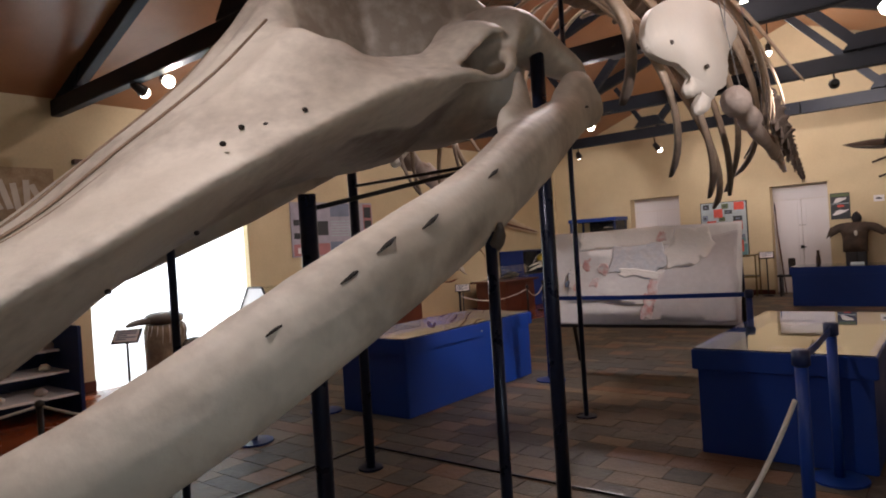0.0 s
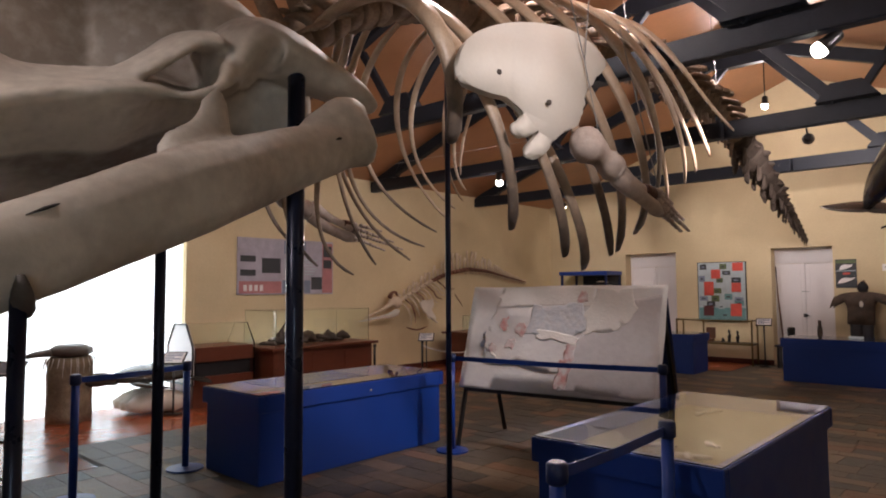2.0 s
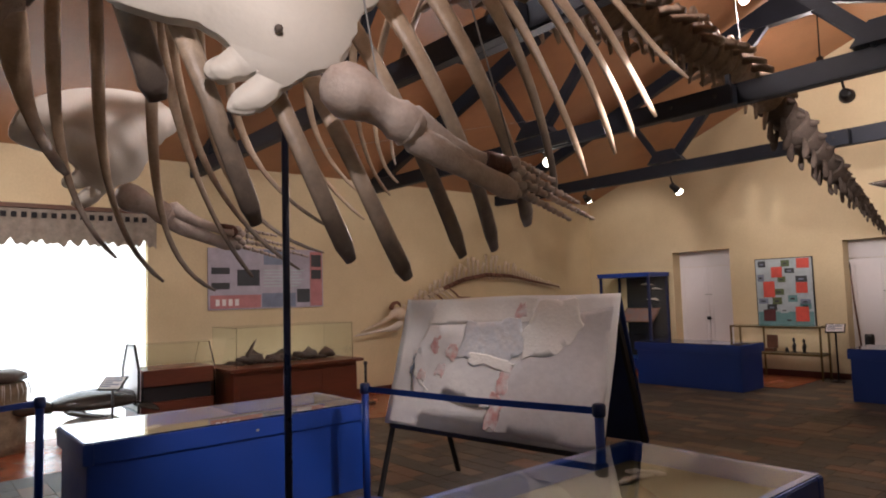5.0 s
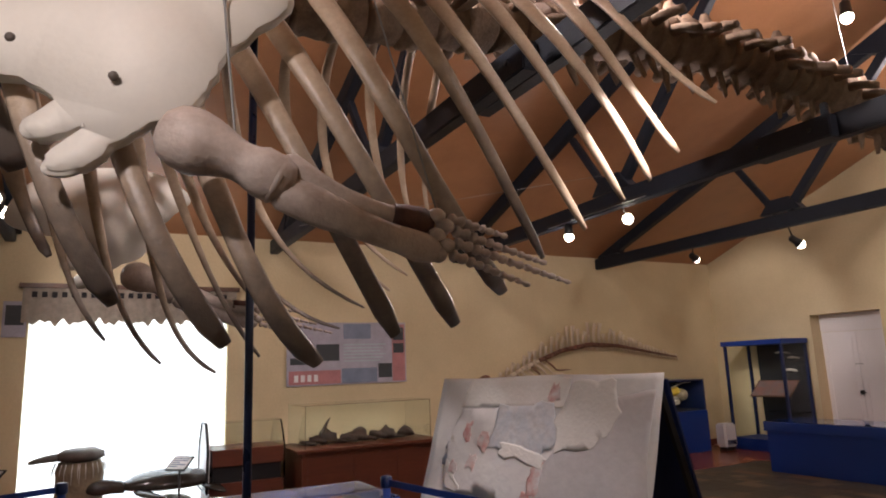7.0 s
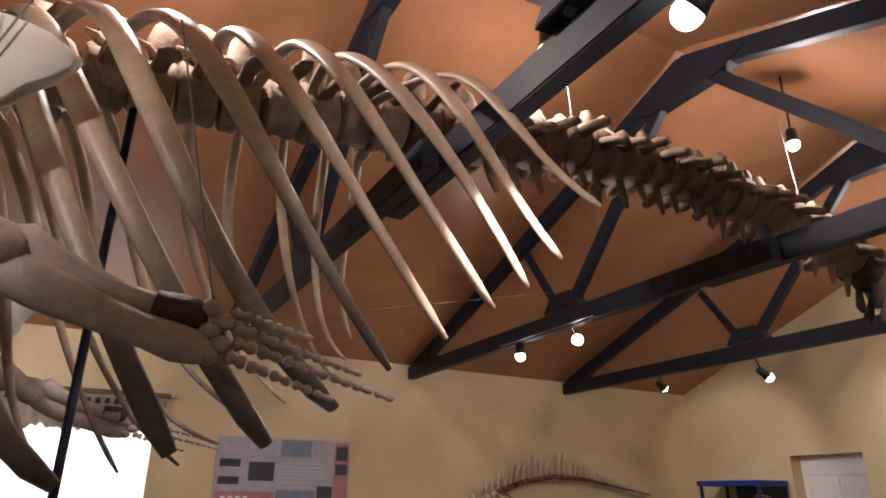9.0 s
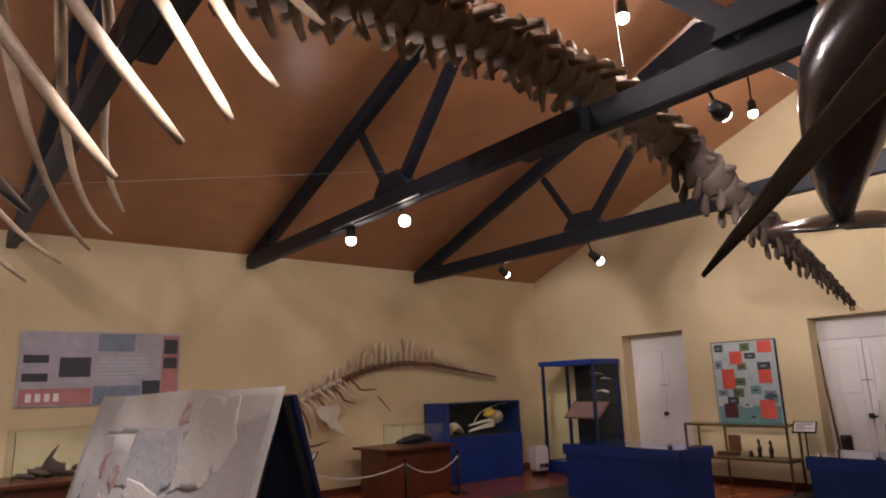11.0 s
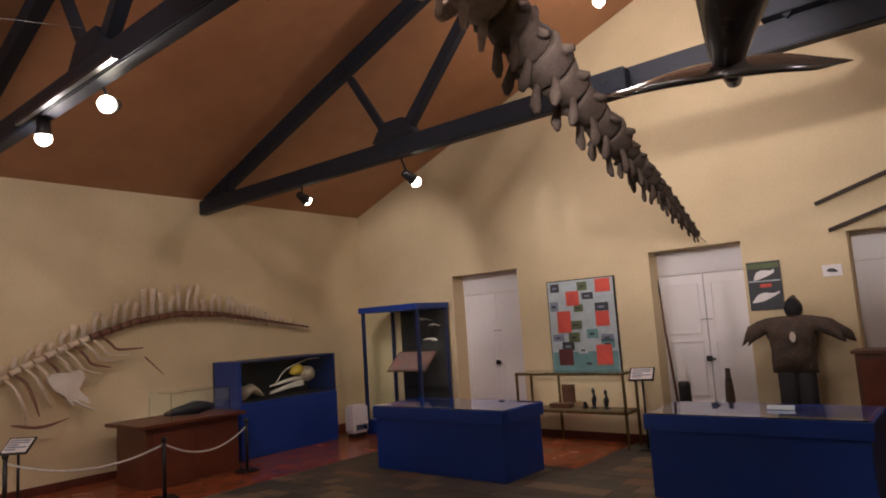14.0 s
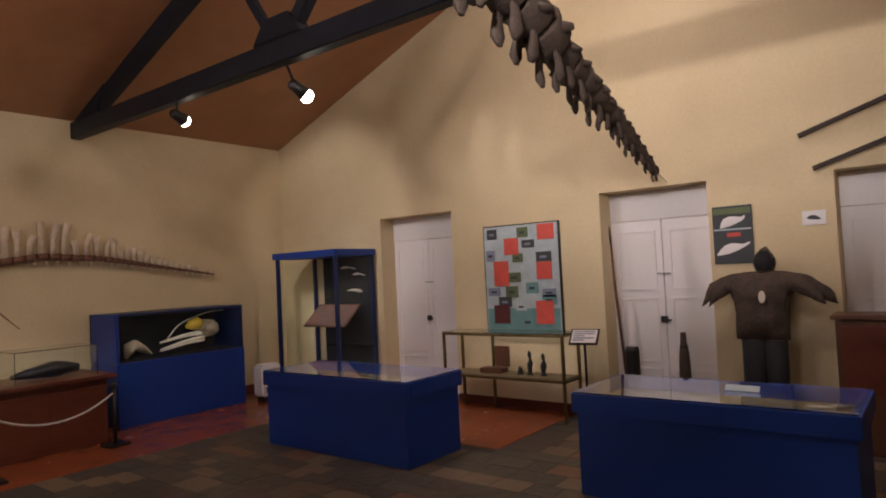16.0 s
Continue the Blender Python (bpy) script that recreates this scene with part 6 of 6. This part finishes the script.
WB = mat("cream_bone", (0.78, 0.67, 0.51), 0.65, 0.2, 8, 50, 0.15, second=(0.50, 0.37, 0.25), stain=0.6)
WBR = mat("reddish_bone", (0.22, 0.10, 0.06), 0.65, 0.3, 8, 50, 0.15)
y = 11.7
while y < 16.05:
    z = wall_z(y)
    r = 0.05 if y < 14 else 0.05 - 0.035 * (y - 14) / 2.1
    step = 0.125 if y < 14.5 else 0.085
    uneven = random.Random(int(y * 40))
    h = (0.12 + 0.26 * math.exp(-((y - 13.6) / 1.0) ** 2) if y < 15.2 else 0.1 * (16.2 - y)) * uneven.choice((0.55, 0.75, 0.95, 1.0, 1.1))
    tip = uneven.uniform(-0.02, 0.07)
    v = part("vertebra", tube(bmesh.new(), [(-6.87, y - step * 0.42, wall_z(y - step * 0.42)), (-6.87, y, z), (-6.87, y + step * 0.42, wall_z(y + step * 0.42))], [r, r * 0.8, r], 8, 0.9, 0.06), WBR if 12.6 < y else WB, sm, smooth=True)
    part("neural_spine", tube(bmesh.new(), [(-6.88, y, z + r * 0.7), (-6.88, y + 0.0, z + r + h * 0.5), (-6.88, y + tip, z + r + h)], [0.036, 0.034, 0.034 + 0.02 * uneven.random()], 8, 0.3, 0.2, (0, 1, 0)), WB, v, smooth=True)
    if y > 13.6:
        part("chevron", tube(bmesh.new(), [(-6.87, y + 0.04, z - r), (-6.87, y + 0.05, z - r - 0.05)], [0.018, 0.008], 6), WB, v, smooth=True)
    y += step
for k in range(11):
    y0 = 11.72 + 0.105 * k
    z0 = wall_z(y0)
    pts = spline([(-6.86, y0, z0 - 0.02), (-6.74, y0 + 0.08, z0 - 0.14), (-6.72, y0 + 0.16, z0 - 0.36 + 0.015 * k), (-6.78, y0 + 0.2 + 0.03 * k, z0 - 0.56 + 0.035 * k)], 10)
    part("rib", tube(bmesh.new(), pts, [0.02, 0.026, 0.028, 0.028, 0.026, 0.026, 0.024, 0.02, 0.016, 0.008], 7, 0.6), WBR if k % 3 == 1 else WB, sm, smooth=True)
part("skull", tube(bmesh.new(), spline([(-6.82, 11.66, 1.33), (-6.8, 11.55, 1.36), (-6.8, 11.42, 1.36), (-6.8, 11.3, 1.28), (-6.82, 11.05, 1.18), (-6.84, 10.75, 1.08)], 14), [0.05, 0.10, 0.11, 0.12, 0.11, 0.085, 0.065, 0.05, 0.042, 0.036, 0.03, 0.026, 0.02, 0.01], 12, 0.8, 0.1, (0, 0, 1), 5), WB, sm, smooth=True)
part("crest", tube(bmesh.new(), spline([(-6.8, 11.36, 1.45), (-6.8, 11.42, 1.54), (-6.8, 11.52, 1.56), (-6.8, 11.58, 1.48)], 8), [0.05, 0.05, 0.045, 0.04, 0.04, 0.04, 0.03, 0.01], 8, 0.7, 0.1), WBR, sm, smooth=True)
part("lower_jaw", tube(bmesh.new(), spline([(-6.78, 11.6, 1.2), (-6.78, 11.4, 1.12), (-6.8, 11.1, 1.08), (-6.82, 10.62, 1.02)], 10), [0.03, 0.07, 0.07, 0.06, 0.045, 0.035, 0.03, 0.025, 0.02, 0.01], 8, 0.5, 0.05, (0, 0, 1)), BONE, sm, smooth=True)
part("shoulder_blade", slab(bmesh.new(), ragged([(-0.26, 0.08), (-0.2, 0.15), (0.0, 0.17), (0.10, 0.21), (0.16, 0.10), (0.10, -0.02), (0.20, -0.12), (0.26, -0.2), (0.12, -0.17), (0.04, -0.21), (-0.04, -0.1), (-0.18, -0.03)], 0.012, 6), (-6.7, 12.35, 1.22), (0, 1, -0.1), (0, 0.1, 1), 0.02, bevel=0.006), BONE, sm)
part("flipper_bone", tube(bmesh.new(), spline([(-6.69, 12.38, 1.06), (-6.68, 12.5, 0.98), (-6.68, 12.62, 0.92)], 7), [0.03, 0.035, 0.03, 0.028, 0.03, 0.025, 0.01], 8, 0.5, 0.1), BONE, sm, smooth=True)
part("breast_bone", tube(bmesh.new(), spline([(-6.72, 11.75, 0.86), (-6.72, 12.05, 0.8), (-6.72, 12.35, 0.86)], 8), [0.01, 0.03, 0.035, 0.035, 0.035, 0.03, 0.02, 0.008], 8, 0.5), WBR, sm, smooth=True)
part("pelvic_rod", cyl(bmesh.new(), (-6.8, 13.3, 1.5), (-6.8, 13.55, 1.25), 0.012, 0.006, 6), WBR, sm)

# ---- glossy whale model hung over the walkway ----
model = thing("whale_model", (1.7, 10.0, 2.9), "glossy black pilot whale model hung from the trusses", "whale model")
pts = spline([(1.10, 11.85, 2.54), (1.16, 11.6, 2.62), (1.42, 11.0, 2.80), (1.84, 10.3, 3.02), (2.6, 9.7, 3.15), (3.2, 9.45, 3.25), (3.5, 9.3, 3.28), (3.6, 9.25, 3.28)], 26)
rad = [r[0] for r in spline([(0.03,), (0.08,), (0.18,), (0.25,), (0.28,), (0.25,), (0.16,), (0.04,)], 26)]
part("body", tube(bmesh.new(), pts, rad, 20, 1.0, 0.0, (1, 0, 0)), GLOSSY, model, smooth=True)
for s, tip in ((-1, (0.58, 11.82, 2.62)), (1, (1.50, 11.85, 2.50))):
    b = np.array((1.13, 11.75, 2.56))
    tip = np.array(tip)
    part("fluke", tube(bmesh.new(), spline([tuple(b), tuple(b * .6 + tip * .4 + (0, -0.03, 0)), tuple(b * .25 + tip * .75 + (0, 0.0, 0)), tuple(tip)], 10), [0.17, 0.19, 0.19, 0.175, 0.155, 0.13, 0.10, 0.07, 0.045, 0.01], 12, 0.16, 0, (0, 1, 0.45)), GLOSSY, model, smooth=True)
for s in (-1, 1):
    x = 2.42 + s * 0.08
    tip = (1.68, 9.0, 1.9) if s < 0 else (2.75, 9.2, 2.4)
    part("flipper", tube(bmesh.new(), spline([(x, 9.5, 2.98), (x - 0.02, 9.45, 2.7), ((x + tip[0]) / 2, 9.28, 2.35), tip], 12), [0.08, 0.1, 0.105, 0.1, 0.095, 0.085, 0.075, 0.06, 0.05, 0.04, 0.025, 0.008], 12, 0.4, 0, (0.5, 1, 0)), GLOSSY, model, smooth=True)
part("back_fin", tube(bmesh.new(), spline([(2.3, 9.8, 3.3), (2.2, 9.95, 3.5), (2.1, 10.12, 3.56)], 7), [0.14, 0.13, 0.11, 0.09, 0.06, 0.04, 0.01], 10, 0.25, 0, (0, 1, 0)), GLOSSY, model, smooth=True)
for y, z in ((9.3, 3.4), (10.4, 3.15)):
    x = 1.84 + (10.3 - y) * 0.97
    part("hanging_wire", cyl(bmesh.new(), (x, y, z), (x, y, roof_z(x)), 0.004, None, 6), WIRE, model)

# ---- slate paving ----
def unit_tile():
    bm = B(-0.5, 0.5, -0.5, 0.5, 0, 1)
    me = bpy.data.meshes.new("slate_tile")
    bm.to_mesh(me)
    bm.free()
    me.materials.append(SLATE1)
    return me


TILE = unit_tile()
paving = tagged(new("slate_paving"), "uneven brown and grey slate paving with dark joints", "paving", "", "structure")
rn = random.Random(11)
field_v, field_f = [], []
count = 0
y = YB
while y < YG + 0.3:
    d = rn.uniform(0.17, 0.28)
    x = SX
    x_from = -1.94 if y + d >= 15.74 else -3.89 if y < 4.99 else SX
    x = x_from
    while x < XR:
        w = min(rn.uniform(0.2, 0.46), XR - x)
        top = rn.uniform(-0.0025, -0.0002)
        x0, x1, y0, y1 = x + 0.003, x + w - 0.003, y + 0.003, y + d - 0.003
        if x1 - x0 > 0.05:
            if 10.3 < y < 16.2 and x < 2.0 and count < 298:
                ob = new("slate_tile", TILE)
                ob.parent = paving
                ob.matrix_local = Matrix.Translation(((x0 + x1) / 2, (y0 + y1) / 2, -0.005)) @ Matrix.Diagonal((x1 - x0, y1 - y0, 0.005 + top, 1))
                count += 1
            else:
                k = len(field_v)
                tz = [top + rn.uniform(-0.0006, 0.0002) for _ in range(4)]
                field_v += [(x0, y0, -0.005), (x1, y0, -0.005), (x1, y1, -0.005), (x0, y1, -0.005), (x0, y0, tz[0]), (x1, y0, tz[1]), (x1, y1, tz[2]), (x0, y1, tz[3])]
                field_f += [[k + i for i in f] for f in ((4, 5, 6, 7), (0, 4, 7, 3), (1, 2, 6, 5), (0, 1, 5, 4), (3, 7, 6, 2))]
        x += w
    y += d
me = bpy.data.meshes.new("slate_field")
me.from_pydata(field_v, [], field_f)
me.materials.append(SLATE2)
ob = new("slate_field", me)
ob.parent = paving
tagged(ob, "slate tiles farther along the hall", "", "", "stuff")
